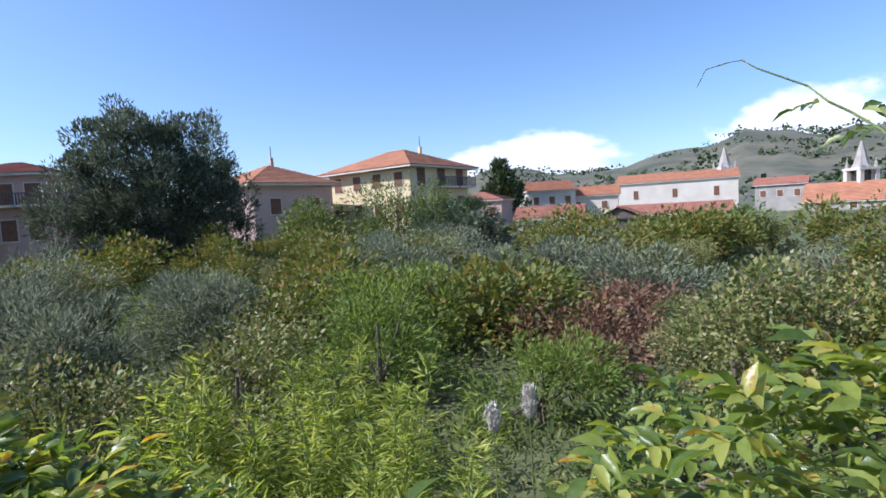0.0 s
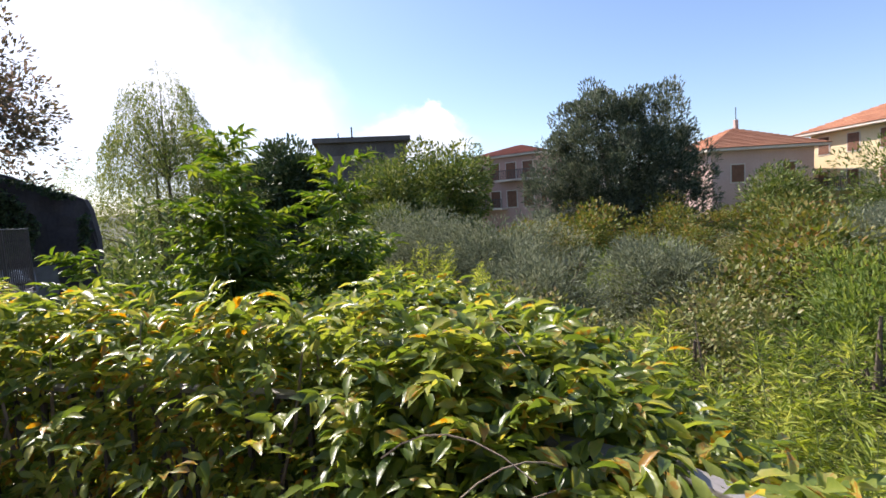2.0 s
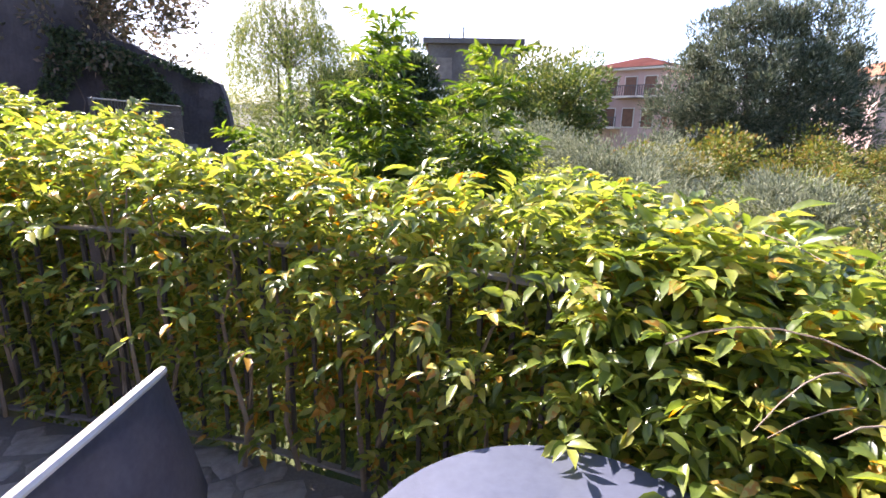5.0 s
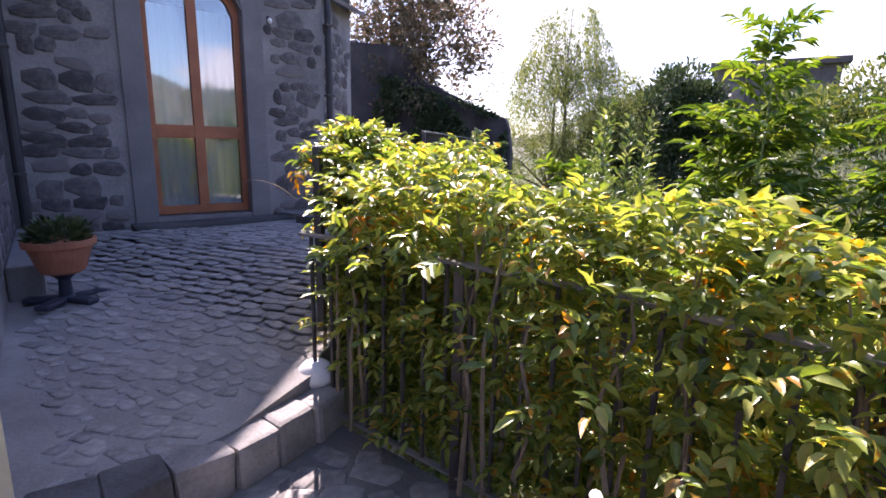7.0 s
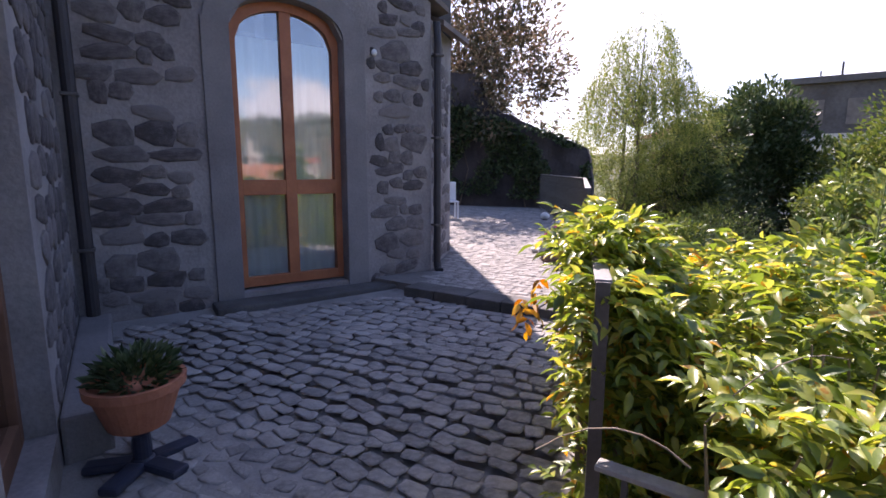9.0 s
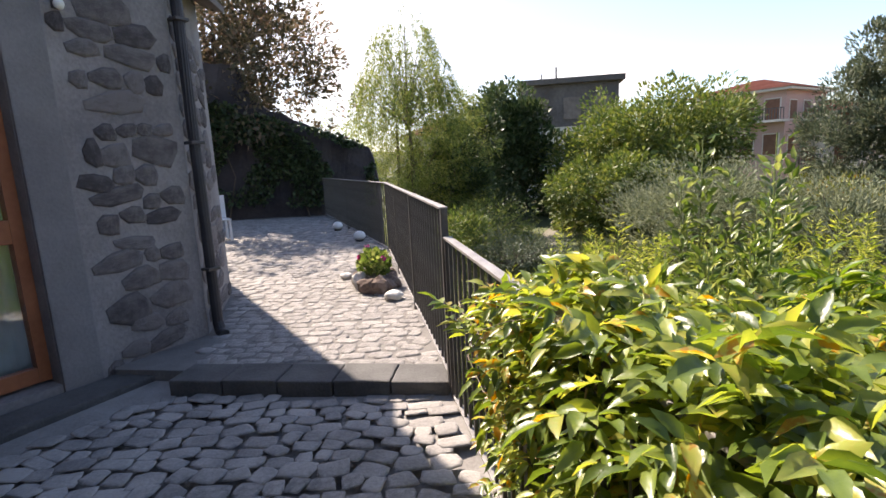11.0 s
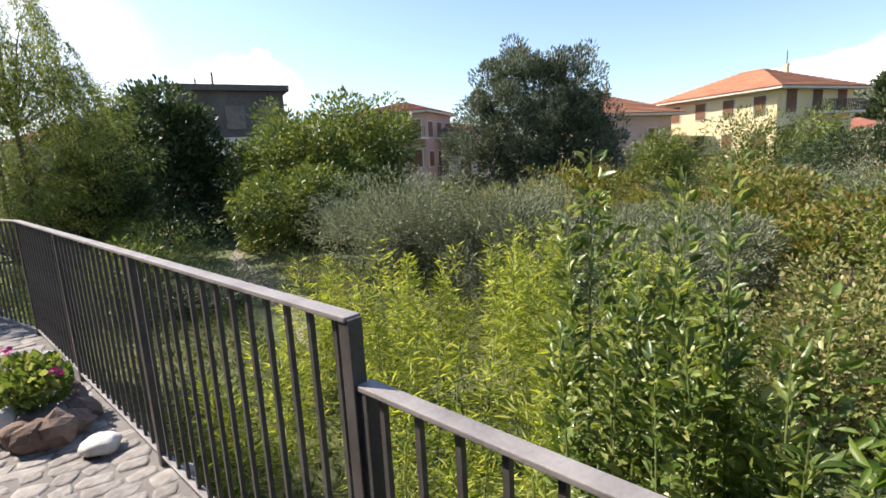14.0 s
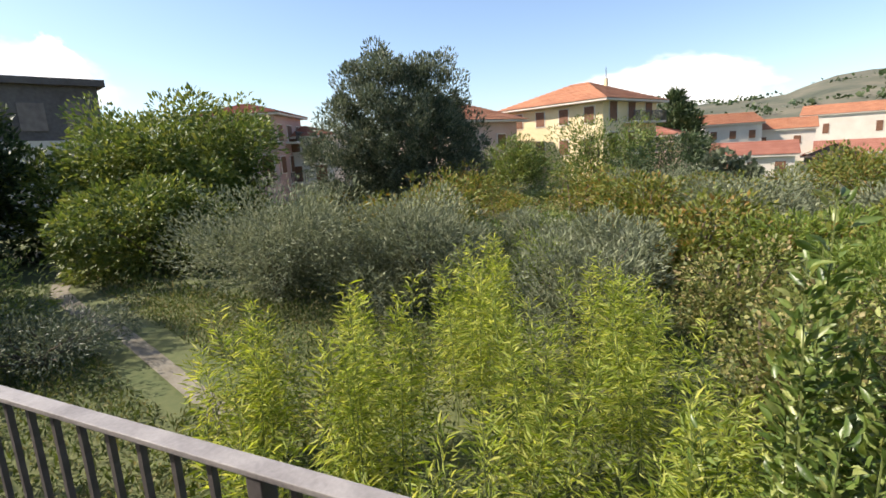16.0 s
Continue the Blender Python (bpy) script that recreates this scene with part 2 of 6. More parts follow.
def glass_mat():
    m = bpy.data.materials.new("window_glass")
    m.use_nodes = True
    nt = m.node_tree
    b = nt.nodes["Principled BSDF"]
    b.inputs["Base Color"].default_value = (0.86, 0.93, 0.93, 1)
    b.inputs["Roughness"].default_value = 0.03
    b.inputs["Metallic"].default_value = 0.0
    b.inputs["Transmission Weight"].default_value = 1.0
    b.inputs["IOR"].default_value = 2.3
    return m


M_GLASS = glass_mat()


# ---- building helpers ----
def mesh_ob(name, bm, material):
    me = bpy.data.meshes.new(name)
    bm.to_mesh(me)
    bm.free()
    me.materials.append(material)
    return new(name, me)


def part(name, bm, material, parent, label=""):
    ob = mesh_ob(name, bm, material)
    ob.parent = parent
    if label:
        ob["label"] = label
    return ob


def thing(name, label, category, at=(0, 0, 0), rz=0.0, group="", kind=""):
    ob = new(name)
    ob.matrix_basis = pose(*at, 0, 0, rz)
    return tagged(ob, label, category, group, kind)


def structure(name, bm, material, label="", category=""):
    return tagged(mesh_ob(name, bm, material), label, category, "", "structure")


def smooth(ob):
    ob.data.polygons.foreach_set("use_smooth", [True] * len(ob.data.polygons))
    return ob


def add_box(bm, x0, y0, z0, x1, y1, z1, bevel=0.0, m=None):
    g = bmesh.ops.create_cube(bm, size=1.0)
    vs = g["verts"]
    bmesh.ops.scale(bm, vec=(x1 - x0, y1 - y0, z1 - z0), verts=vs)
    bmesh.ops.translate(bm, vec=((x0 + x1) / 2, (y0 + y1) / 2, (z0 + z1) / 2), verts=vs)
    if bevel:
        es = list({e for v in vs for e in v.link_edges})
        r = bmesh.ops.bevel(bm, geom=es, offset=bevel, segments=2, affect="EDGES", profile=0.6)
        vs = list({v for f in r["faces"] for v in f.verts} | {v for v in vs if v.is_valid})
    if m is not None:
        bmesh.ops.transform(bm, matrix=m, verts=vs)
    return vs


def box(x0, y0, z0, x1, y1, z1, bevel=0.0, m=None):
    bm = bmesh.new()
    add_box(bm, x0, y0, z0, x1, y1, z1, bevel, m)
    return bm


def add_prism(bm, outline, z0, z1):
    """Upright prism over a plan outline; z0 and z1 may be functions of x, y."""
    f0 = z0 if callable(z0) else (lambda x, y: z0)
    f1 = z1 if callable(z1) else (lambda x, y: z1)
    lo = [bm.verts.new((x, y, f0(x, y))) for x, y in outline]
    hi = [bm.verts.new((x, y, f1(x, y))) for x, y in outline]
    n = len(outline)
    bm.faces.new(hi)
    bm.faces.new(lo[::-1])
    for i in range(n):
        j = (i + 1) % n
        bm.faces.new((lo[i], lo[j], hi[j], hi[i]))
    bmesh.ops.recalc_face_normals(bm, faces=bm.faces)


def prism(outline, z0, z1):
    bm = bmesh.new()
    add_prism(bm, outline, z0, z1)
    return bm


def add_tube(bm, pts, radii, sides=6):
    rings = []
    n = len(pts)
    for i, p in enumerate(pts):
        p = Vector(p)
        d = (Vector(pts[min(i + 1, n - 1)]) - Vector(pts[max(i - 1, 0)])).normalized()
        a = d.orthogonal().normalized()
        b = d.cross(a)
        r = radii[i] if hasattr(radii, "__len__") else radii
        rings.append([bm.verts.new(p + (a * math.cos(k * 2 * math.pi / sides) + b * math.sin(k * 2 * math.pi / sides)) * r) for k in range(sides)])
    for q, w in zip(rings, rings[1:]):
        off = min(range(sides), key=lambda s: (w[s].co - q[0].co).length)
        for k in range(sides):
            bm.faces.new((q[k], q[(k + 1) % sides], w[(k + 1 + off) % sides], w[(k + off) % sides]))
    bm.faces.new(rings[0][::-1])
    bm.faces.new(rings[-1])


def tube(pts, radii, sides=6):
    bm = bmesh.new()
    add_tube(bm, pts, radii, sides)
    return bm


def lathe(profile, sides=24):
    bm = bmesh.new()
    rings = [[bm.verts.new((r * math.cos(k * 2 * math.pi / sides), r * math.sin(k * 2 * math.pi / sides), z)) for k in range(sides)] for r, z in profile]
    for q, w in zip(rings, rings[1:]):
        for k in range(sides):
            bm.faces.new((q[k], q[(k + 1) % sides], w[(k + 1) % sides], w[k]))
    bm.faces.new(rings[0][::-1])
    bm.faces.new(rings[-1])
    return bm


def array_mesh(name, verts, tris, material):
    me = bpy.data.meshes.new(name)
    nv, nf = len(verts), len(tris)
    me.vertices.add(nv)
    me.vertices.foreach_set("co", np.asarray(verts, np.float32).ravel())
    me.loops.add(nf * 3)
    me.loops.foreach_set("vertex_index", np.asarray(tris, np.int32).ravel())
    me.polygons.add(nf)
    me.polygons.foreach_set("loop_start", np.arange(nf, dtype=np.int32) * 3)
    me.update(calc_edges=True)
    me.materials.append(material)
    return me


# ---- leaves ----
LEAF_PLAIN = (np.array([(0, 0, 0), (0.5, 0.45, 0.06), (0, 1, -0.08), (-0.5, 0.45, 0.06)]), np.array([(0, 1, 2), (0, 2, 3)]))
LEAF_FINE = (np.array([(0, 0, 0), (0.40, 0.25, 0.10), (0.42, 0.58, 0.06), (0, 1, -0.22), (-0.42, 0.58, 0.06), (-0.40, 0.25, 0.10), (0, 0.45, -0.02)]),
             np.array([(0, 1, 6), (1, 2, 6), (2, 3, 6), (3, 4, 6), (4, 5, 6), (5, 0, 6)]))


def unit(a):
    return a / np.maximum(np.linalg.norm(a, axis=-1, keepdims=True), 1e-9)


def leaves(points, axes, rng, length, width, template=LEAF_PLAIN, spread=0.35, flat=0.4):
    """Leaf blades at points, along axes; flat: how much they turn their faces up."""
    n = len(points)
    lv, lf = template
    ax = unit(axes)
    up = rng.normal(size=(n, 3)) * (1 - flat) + np.array((0, 0, 1.0)) * flat * 1.6
    side = unit(np.cross(ax, up))
    nor = np.cross(side, ax)
    s = 1 + rng.uniform(-spread, spread, size=(n, 1, 1))
    v = lv[None] * np.array((width, length, length))
    out = points[:, None] + s * (v[..., :1] * side[:, None] + v[..., 1:2] * ax[:, None] + v[..., 2:] * nor[:, None])
    tri = lf[None] + (np.arange(n) * len(lv))[:, None, None]
    return out.reshape(-1, 3), tri.reshape(-1, 3)


def merge(sets):
    vs, fs, k = [], [], 0
    for v, f in sets:
        vs.append(v)
        fs.append(f + k)
        k += len(v)
    return np.concatenate(vs), np.concatenate(fs)


def ball_points(rng, n):
    return unit(rng.normal(size=(n, 3))) * rng.uniform(0, 1, size=(n, 1)) ** (1 / 3)


def pinnate(rng, base, axis, length, pairs, leaflet, width, template=LEAF_PLAIN, droop=0.5):
    """Compound leaves: leaflets in pairs along drooping stalks, one at the tip."""
    n = len(base)
    ax = unit(axis)
    t = np.repeat(np.linspace(0.25, 1.0, pairs + 1)[None], n, 0)
    ln = (length * rng.uniform(0.7, 1.2, size=(n, 1, 1)))
    stalk = base[:, None] + ax[:, None] * t[..., None] * ln
    stalk[..., 2] -= droop * (t ** 2) * ln[..., 0] * 0.6
    side = unit(np.cross(ax, np.array((0, 0, 1.0)) + rng.normal(size=(n, 3)) * 0.35))
    d = unit(ax[:, None] - np.array((0, 0, 1.0)) * droop * t[..., None])
    sets = []
    for sgn in (1, -1):
        a = side[:, None] * sgn * 0.85 + d * 0.6 + rng.normal(size=d.shape) * 0.14
        sets.append(leaves(stalk[:, :-1].reshape(-1, 3), a[:, :-1].reshape(-1, 3), rng, leaflet, width, template, 0.25, 0.6))
    sets.append(leaves(stalk[:, -1], d[:, -1] + rng.normal(size=(n, 3)) * 0.1, rng, leaflet * 1.1, width, template, 0.25, 0.6))
    return merge(sets)


def foliage(name, parent, sets, material, label=""):
    v, f = merge(sets) if isinstance(sets, list) else sets
    ob = new(name, array_mesh(name, v, f, material))
    ob.parent = parent
    if label:
        ob["label"] = label
    return ob

# ---- ground and distance ----
def ground_z(x, y):
    r = math.hypot(x, y)
    z = -2.2 + 0.12 * noise.noise(Vector((x * 0.15, y * 0.15, 0.3))) + 0.05 * noise.noise(Vector((x * 0.6, y * 0.6, 1.3)))
    return z - 0.004 * min(r, 60)


def make_ground():
    """One sheet, finer near the terrace, rising into hills far away."""
    bm = bmesh.new()
    rings = [0.0] + [1.2 * 1.14 ** i for i in range(57)]
    seg = 300
    grid = []
    for r in rings:
        row = []
        for k in range(seg):
            a = 2 * math.pi * k / seg
            x, y = r * math.cos(a), r * math.sin(a)
            z = ground_z(x, y)
            if r > 220:
                q = min(1.0, (r - 220) / 480)
                deg = math.degrees(a)
                deg = deg - 360 if deg > 180 else deg
                east = math.exp(-((deg + 34) / 22) ** 2) * 78 + math.exp(-((deg + 9) / 9) ** 2) * 34 + math.exp(-((deg - 14) / 12) ** 2) * 40 + 24
                ridge = 0.86 * east * (0.92 + 0.30 * noise.noise(Vector((math.cos(a) * 9, math.sin(a) * 9, 2.0))) + 0.10 * noise.noise(Vector((math.cos(a) * 26, math.sin(a) * 26, 5.0))))
                z += ridge * (q * q * (3 - 2 * q))
                z += q * 9 * noise.noise(Vector((x * 0.012, y * 0.012, 7.0)))
            row.append(bm.verts.new((x, y, z)))
            if r == 0.0:
                break
        grid.append(row)
    for i in range(len(grid) - 1):
        for k in range(seg):
            j = (k + 1) % seg
            if i == 0:
                bm.faces.new((grid[0][0], grid[1][k], grid[1][j]))
            else:
                bm.faces.new((grid[i][k], grid[i + 1][k], grid[i + 1][j], grid[i][j]))
    bmesh.ops.recalc_face_normals(bm, faces=bm.faces)
    ob = structure("ground", bm, M_GROUND, "overgrown garden soil rising into dry scrubby hills", "ground")
    ob.data.materials.append(M_HILL)
    for p in ob.data.polygons:
        c = p.center
        p.material_index = 1 if math.hypot(c.x, c.y) > 150 else 0
        p.use_smooth = True


make_ground()


def hill_scrub():
    """Dark bushes dotted over the far slopes."""
    rng = np.random.default_rng(17)
    gr = bpy.data.objects["ground"].data
    co = np.empty(len(gr.vertices) * 3)
    gr.vertices.foreach_get("co", co)
    co = co.reshape(-1, 3)
    r = np.linalg.norm(co[:, :2], axis=1)
    az = np.degrees(np.arctan2(co[:, 1], co[:, 0]))
    co = co[(r > 260) & (r < 1000) & (az > -60) & (az < 75)]
    base = co[rng.integers(0, len(co), 2600)] + rng.normal(size=(2600, 3)) * np.array((14, 14, 0.3))
    keep = np.array([noise.noise(Vector((b[0] * 0.012, b[1] * 0.012, 0))) > -0.12 for b in base])
    base = base[keep]
    p = np.repeat(base, 12, 0)
    p = p + rng.normal(size=p.shape) * np.array((3.4, 3.4, 0.9)) + np.array((0, 0, 0.2))
    v, f = leaves(p, rng.normal(size=p.shape), rng, 3.0, 2.6)
    ob = new("hill_scrub", array_mesh("hill_scrub", v, f, L_DARK))
    tagged(ob, "dark scrub dotted over the far hills", "scrub", "", "stuff")


hill_scrub()


def path_strip():
    mid = [(1.9, 12.5), (3.7, 19.7), (4.2, 23.0), (5.1, 26.6), (7.6, 31.5), (9.0, 40.6)]
    bm = bmesh.new()
    rows = []
    for i, (x, y) in enumerate(mid):
        w = (0.2, 0.2, 0.24, 0.3, 0.5, 0.9)[i]
        rows.append([bm.verts.new((x + s * w, y, ground_z(x + s * w, y) + 0.03)) for s in (-1, -0.3, 0.4, 1)])
    for a, b in zip(rows, rows[1:]):
        for k in range(3):
            bm.faces.new((a[k], a[k + 1], b[k + 1], b[k]))
    structure("path", bm, M_PATH, "narrow trodden earth path through the grass", "path")


path_strip()


def cloud_mat(name, seed, scale, soft, cover, bright):
    """Cloud: white where a soft noise, held inside an oval, is dense enough."""
    m = bpy.data.materials.new(name)
    m.use_nodes = True
    nt = m.node_tree
    L = nt.links.new
    nt.nodes.remove(nt.nodes["Principled BSDF"])
    tc = nt.nodes.new("ShaderNodeTexCoord")
    nz = nt.nodes.new("ShaderNodeTexNoise")
    nz.noise_dimensions = "4D"
    nz.inputs["W"].default_value = seed
    nz.inputs["Scale"].default_value, nz.inputs["Detail"].default_value, nz.inputs["Roughness"].default_value = scale, 9, 0.56
    L(tc.outputs["Object"], nz.inputs["Vector"])
    gr = nt.nodes.new("ShaderNodeTexGradient")
    gr.gradient_type = "SPHERICAL"
    mp = nt.nodes.new("ShaderNodeMapping")
    mp.inputs["Location"].default_value = (0, 0, 0.25)
    mp.inputs["Scale"].default_value = (1, 1, 1)
    L(tc.outputs["Object"], mp.inputs["Vector"])
    L(mp.outputs[0], gr.inputs["Vector"])
    ad = nt.nodes.new("ShaderNodeMath")
    ad.operation = "MULTIPLY_ADD"
    L(gr.outputs["Fac"], ad.inputs[0])
    ad.inputs[1].default_value = 0.75
    L(nz.outputs["Fac"], ad.inputs[2])
    mr = nt.nodes.new("ShaderNodeMapRange")
    mr.interpolation_type = "SMOOTHSTEP"
    mr.inputs["From Min"].default_value, mr.inputs["From Max"].default_value = 0.72, 0.72 + soft
    mr.inputs["To Max"].default_value = cover
    L(ad.outputs[0], mr.inputs["Value"])
    em = nt.nodes.new("ShaderNodeEmission")
    rp = ramp_node(nt, [(0.3, (0.72, 0.76, 0.86)), (0.62, (1.0, 1.0, 1.0))])
    L(nz.outputs["Fac"], rp.inputs[0])
    L(rp.outputs[0], em.inputs["Color"])
    em.inputs["Strength"].default_value = bright
    tp = nt.nodes.new("ShaderNodeBsdfTransparent")
    mx = nt.nodes.new("ShaderNodeMixShader")
    L(mr.outputs[0], mx.inputs[0])
    L(tp.outputs[0], mx.inputs[1])
    L(em.outputs[0], mx.inputs[2])
    L(mx.outputs[0], nt.nodes["Material Output"].inputs["Surface"])
    return m


def cloud(x, y, z, wide, high, seed, label, scale=1.6, soft=0.2, cover=0.95, bright=0.75):
    """Sky backdrop far beyond the hills."""
    bm = bmesh.new()
    n = 12
    cols = [[bm.verts.new((-1 + 2 * i / n, -0.12 * (1 - (-1 + 2 * i / n) ** 2), -0.6 + 1.4 * k / 4)) for k in range(5)] for i in range(n + 1)]
    for p, q in zip(cols, cols[1:]):
        for k in range(4):
            bm.faces.new((p[k], q[k], q[k + 1], p[k + 1]))
    ob = structure("backdrop_cloud", bm, cloud_mat("cloud", seed, scale, soft, cover, bright), label, "cloud")
    ob.matrix_basis = pose(x, y, z, 0, 0, math.degrees(math.atan2(y, x)) - 90) @ Matrix.Diagonal((wide / 2, wide / 2, high, 1))
    ob.visible_shadow = False


cloud(2390, 330, 235, 1250, 260, 1.3, "long white cloud low over the hills", 1.5, 0.16, 0.97, 0.95)
cloud(2290, -760, 300, 900, 280, 4.1, "white cloud bank over the hill", 1.5, 0.16, 0.97, 0.95)
cloud(980, 2260, 430, 330, 170, 2.2, "small bright white cloud", 1.2, 0.12, 0.95, 0.9)
# No cloud: a glowing card added to whiten the sky on the sun's side.
cloud(-200, 2600, 700, 2300, 1100, 6.0, "glowing veil added for the white glare of the sky towards the sun", 1.2, 0.5, 0.9, 0.85)
cloud(900, 2400, 380, 900, 260, 8.0, "bright ragged cloud", 1.6, 0.3, 0.8, 0.8)


# ---- terrace ----
RAIL_END = (-1.43, 2.64)
POST = (-1.715, 5.30)
CORNER = (-2.19, 10.05)
FAR_END = (-4.1, 16.6)
FENCE = [(-1.40, 2.42), (-1.16, 2.36), (-0.48, 2.07), (0.08, 1.84), (0.67, 1.46), (1.28, 0.95), (1.66, 0.30), (1.82, -0.5), (1.86, -1.5), (1.86, -2.9)]
C0 = (-3.6, 6.6)          # outer corner of the low wing
WU = (0.583, 0.812)       # along the door wall
WN = (0.812, -0.583)      # out of the door wall


def wall_xy(s, out=0.0):
    return (C0[0] - WU[0] * s + WN[0] * out, C0[1] - WU[1] * s + WN[1] * out)


INNER = wall_xy(3.42)
SIDE_END = (INNER[0] + WN[0] * 4.6, INNER[1] + WN[1] * 4.6)


def court_z(x, y):
    """The cobbled court climbs gently to the step."""
    t = max(0.0, min(1.0, (y - 1.4) / 2.8))
    return -0.22 + 0.32 * t


STEP_L, STEP_R = (-3.5, 5.66), (POST[0] - 0.01, POST[1])
terrace_low = structure("floor_terrace", prism([(-1.66, 1.38), (-1.42, 1.85), (-1.30, 2.42), *FENCE[1:], (-6.0, -2.9), (-6.0, 0.6)], -2.6, -0.385),
                        M_JOINT, "stone paved garden terrace bed", "floor")
court_bm = bmesh.new()
add_prism(court_bm, [(-1.30, 2.44), (-1.42, 1.85), (-1.66, 1.38), (-1.95, 1.02), SIDE_END, (SIDE_END[0] - 3, SIDE_END[1] + 1), (-6.6, 4.0), (-6.2, 5.5), (-3.6, 6.2), (POST[0] + 0.03, POST[1] - 0.02), (-1.40 + 0.03, 2.44)], -2.6, court_z)
structure("floor_court", court_bm, M_COURTBED, "cobbled court before the stone house", "floor")
structure("floor_upper", prism([(STEP_R[0] + 0.05, STEP_R[1] + 0.1), (CORNER[0] + 0.05, CORNER[1]), (FAR_END[0] + 0.05, FAR_END[1]), (-3.2, 17.4), (-12, 17.4), (-12, 9), (-4.4, 7.2), (STEP_L[0] - 0.5, STEP_L[1] + 0.3)], -2.6, 0.165),
          M_JOINT, "cobbled upper terrace in sun and house shade", "floor")


# step of lava blocks across the court
def make_step():
    a, b = Vector((*STEP_L, 0)), Vector((*STEP_R, 0))
    d = (b - a)
    n = 5
    st = thing("stone_step", "low dark lava stone step across the cobbled court", "step", kind="structure")
    rot = math.degrees(math.atan2(d.y, d.x))
    for i in range(n):
        p = a + d * (i / n)
        l = d.length / n
        bm = box(0.004, -0.02, -0.05, l - 0.004, 0.26, 0.183 + 0.004 * (i % 2), 0.012, pose(p.x, p.y, 0, 0, 0, rot))
        part("block", bm, M_STEP, st)


make_step()


# ---- house ----
def wall_slab(name, a, b, thick, z0, z1a, z1b, material, holes=(), label="stone house wall", z_mid=None):
    """Upright wall from a to b (its outer face), sloping top, with openings (s0, s1, z0, z1, arched)."""
    a, b = Vector((*a, 0)), Vector((*b, 0))
    u = (b - a).normalized()
    n = Vector((u.y, -u.x, 0))
    ln = (b - a).length
    cuts = sorted({0.0, ln, *[h[0] for h in holes], *[h[1] for h in holes]})
    bm = bmesh.new()
    top = lambda s: z1a + (z1b - z1a) * s / ln

    def block(s0, s1, f0, f1):
        vs = []
        for off in (0.0, -thick):
            for s, z in ((s0, f0(s0)), (s1, f0(s1)), (s1, f1(s1)), (s0, f1(s0))):
                vs.append(bm.verts.new(a + u * s + n * off + Vector((0, 0, z))))
        for q in ((0, 1, 2, 3), (7, 6, 5, 4), (0, 4, 5, 1), (1, 5, 6, 2), (2, 6, 7, 3), (3, 7, 4, 0)):
            bm.faces.new([vs[i] for i in q])

    for s0, s1 in zip(cuts, cuts[1:]):
        hole = next((h for h in holes if h[0] <= s0 and s1 <= h[1]), None)
        if not hole:
            block(s0, s1, lambda s: z0, top)
            continue
        if hole[2] > z0:
            block(s0, s1, lambda s: z0, lambda s: hole[2])
        if hole[4]:
            mid, half, rise = (s0 + s1) / 2, (s1 - s0) / 2, hole[4]
            arch = lambda s: hole[3] - rise + rise * math.sqrt(max(0.0, 1 - ((s - mid) / half) ** 2))
            for i in range(10):
                block(s0 + (s1 - s0) * i / 10, s0 + (s1 - s0) * (i + 1) / 10, arch, top)
        else:
            block(s0, s1, lambda s: hole[3], top)
    bmesh.ops.remove_doubles(bm, verts=bm.verts, dist=0.0005)
    bmesh.ops.recalc_face_normals(bm, faces=bm.faces)
    return structure(name, bm, material, label, "wall")


def roof_slab(name, pts, thick, material, label):
    bm = bmesh.new()
    lo = [bm.verts.new(p) for p in pts]
    hi = [bm.verts.new((p[0], p[1], p[2] + thick)) for p in pts]
    bm.faces.new(hi)
    bm.faces.new(lo[::-1])
    for i in range(len(pts)):
        j = (i + 1) % len(pts)
        bm.faces.new((lo[i], lo[j], hi[j], hi[i]))
    bmesh.ops.recalc_face_normals(bm, faces=bm.faces)
    return structure(name, bm, material, label, "roof")


def up(p, z):
    return (p[0], p[1], z)


DOOR_S0, DOOR_S1 = 3.42 - 2.12, 3.42 - 1.05    # along the wall from the inner corner
DOOR_Z0, DOOR_Z1 = 0.17, 2.93
wall_door = wall_slab("wall_door", INNER, C0, 0.5, -0.4, 5.2, 3.17, M_MORTAR, [(DOOR_S0, DOOR_S1, DOOR_Z0, DOOR_Z1, 0.3)],
                      "rubble wall of dark lava stone in grey mortar")
WIN_S0, WIN_S1 = 2.15, 3.3
wall_side = wall_slab("wall_side", SIDE_END, INNER, 0.5, -0.5, 4.4, 4.7, M_MORTAR, [(4.6 - WIN_S1, 4.6 - WIN_S0, 0.12, 2.5, 0.0)],
                      "rubble wall of lava stone beside the court")
C2 = (-3.86, 7.95)
C3 = (C2[0] - 0.5 * 6.0, C2[1] + 0.87 * 6.0)
wall_link = wall_slab("wall_link", C0, C2, 0.4, -0.2, 3.0, 3.1, M_MORTAR, (), "short stone wall between the wings")
# Peak out of view; its height is set so the shade reaches the curb.
wall_front = wall_slab("wall_front", (C2[0] - 0.583 * 2.5, C2[1] - 0.812 * 2.5), C2, 0.4, -0.2, 7.75, 4.15, M_STEP, (), "upper gable of the house in dark stone")
roof_slab("roof_eave", [up((C0[0] + 0.12, C0[1] + 0.1), 2.95), up((C2[0] + 0.3, C2[1] - 0.1), 3.0), up((C2[0] + 0.0, C2[1] + 0.1), 3.15), up((C0[0] - 0.2, C0[1] + 0.3), 3.1)], 0.06, M_OLDTILE, "small tiled eave at the house corner")
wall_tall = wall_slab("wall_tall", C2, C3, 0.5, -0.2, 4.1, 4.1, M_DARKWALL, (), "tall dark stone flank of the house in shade")
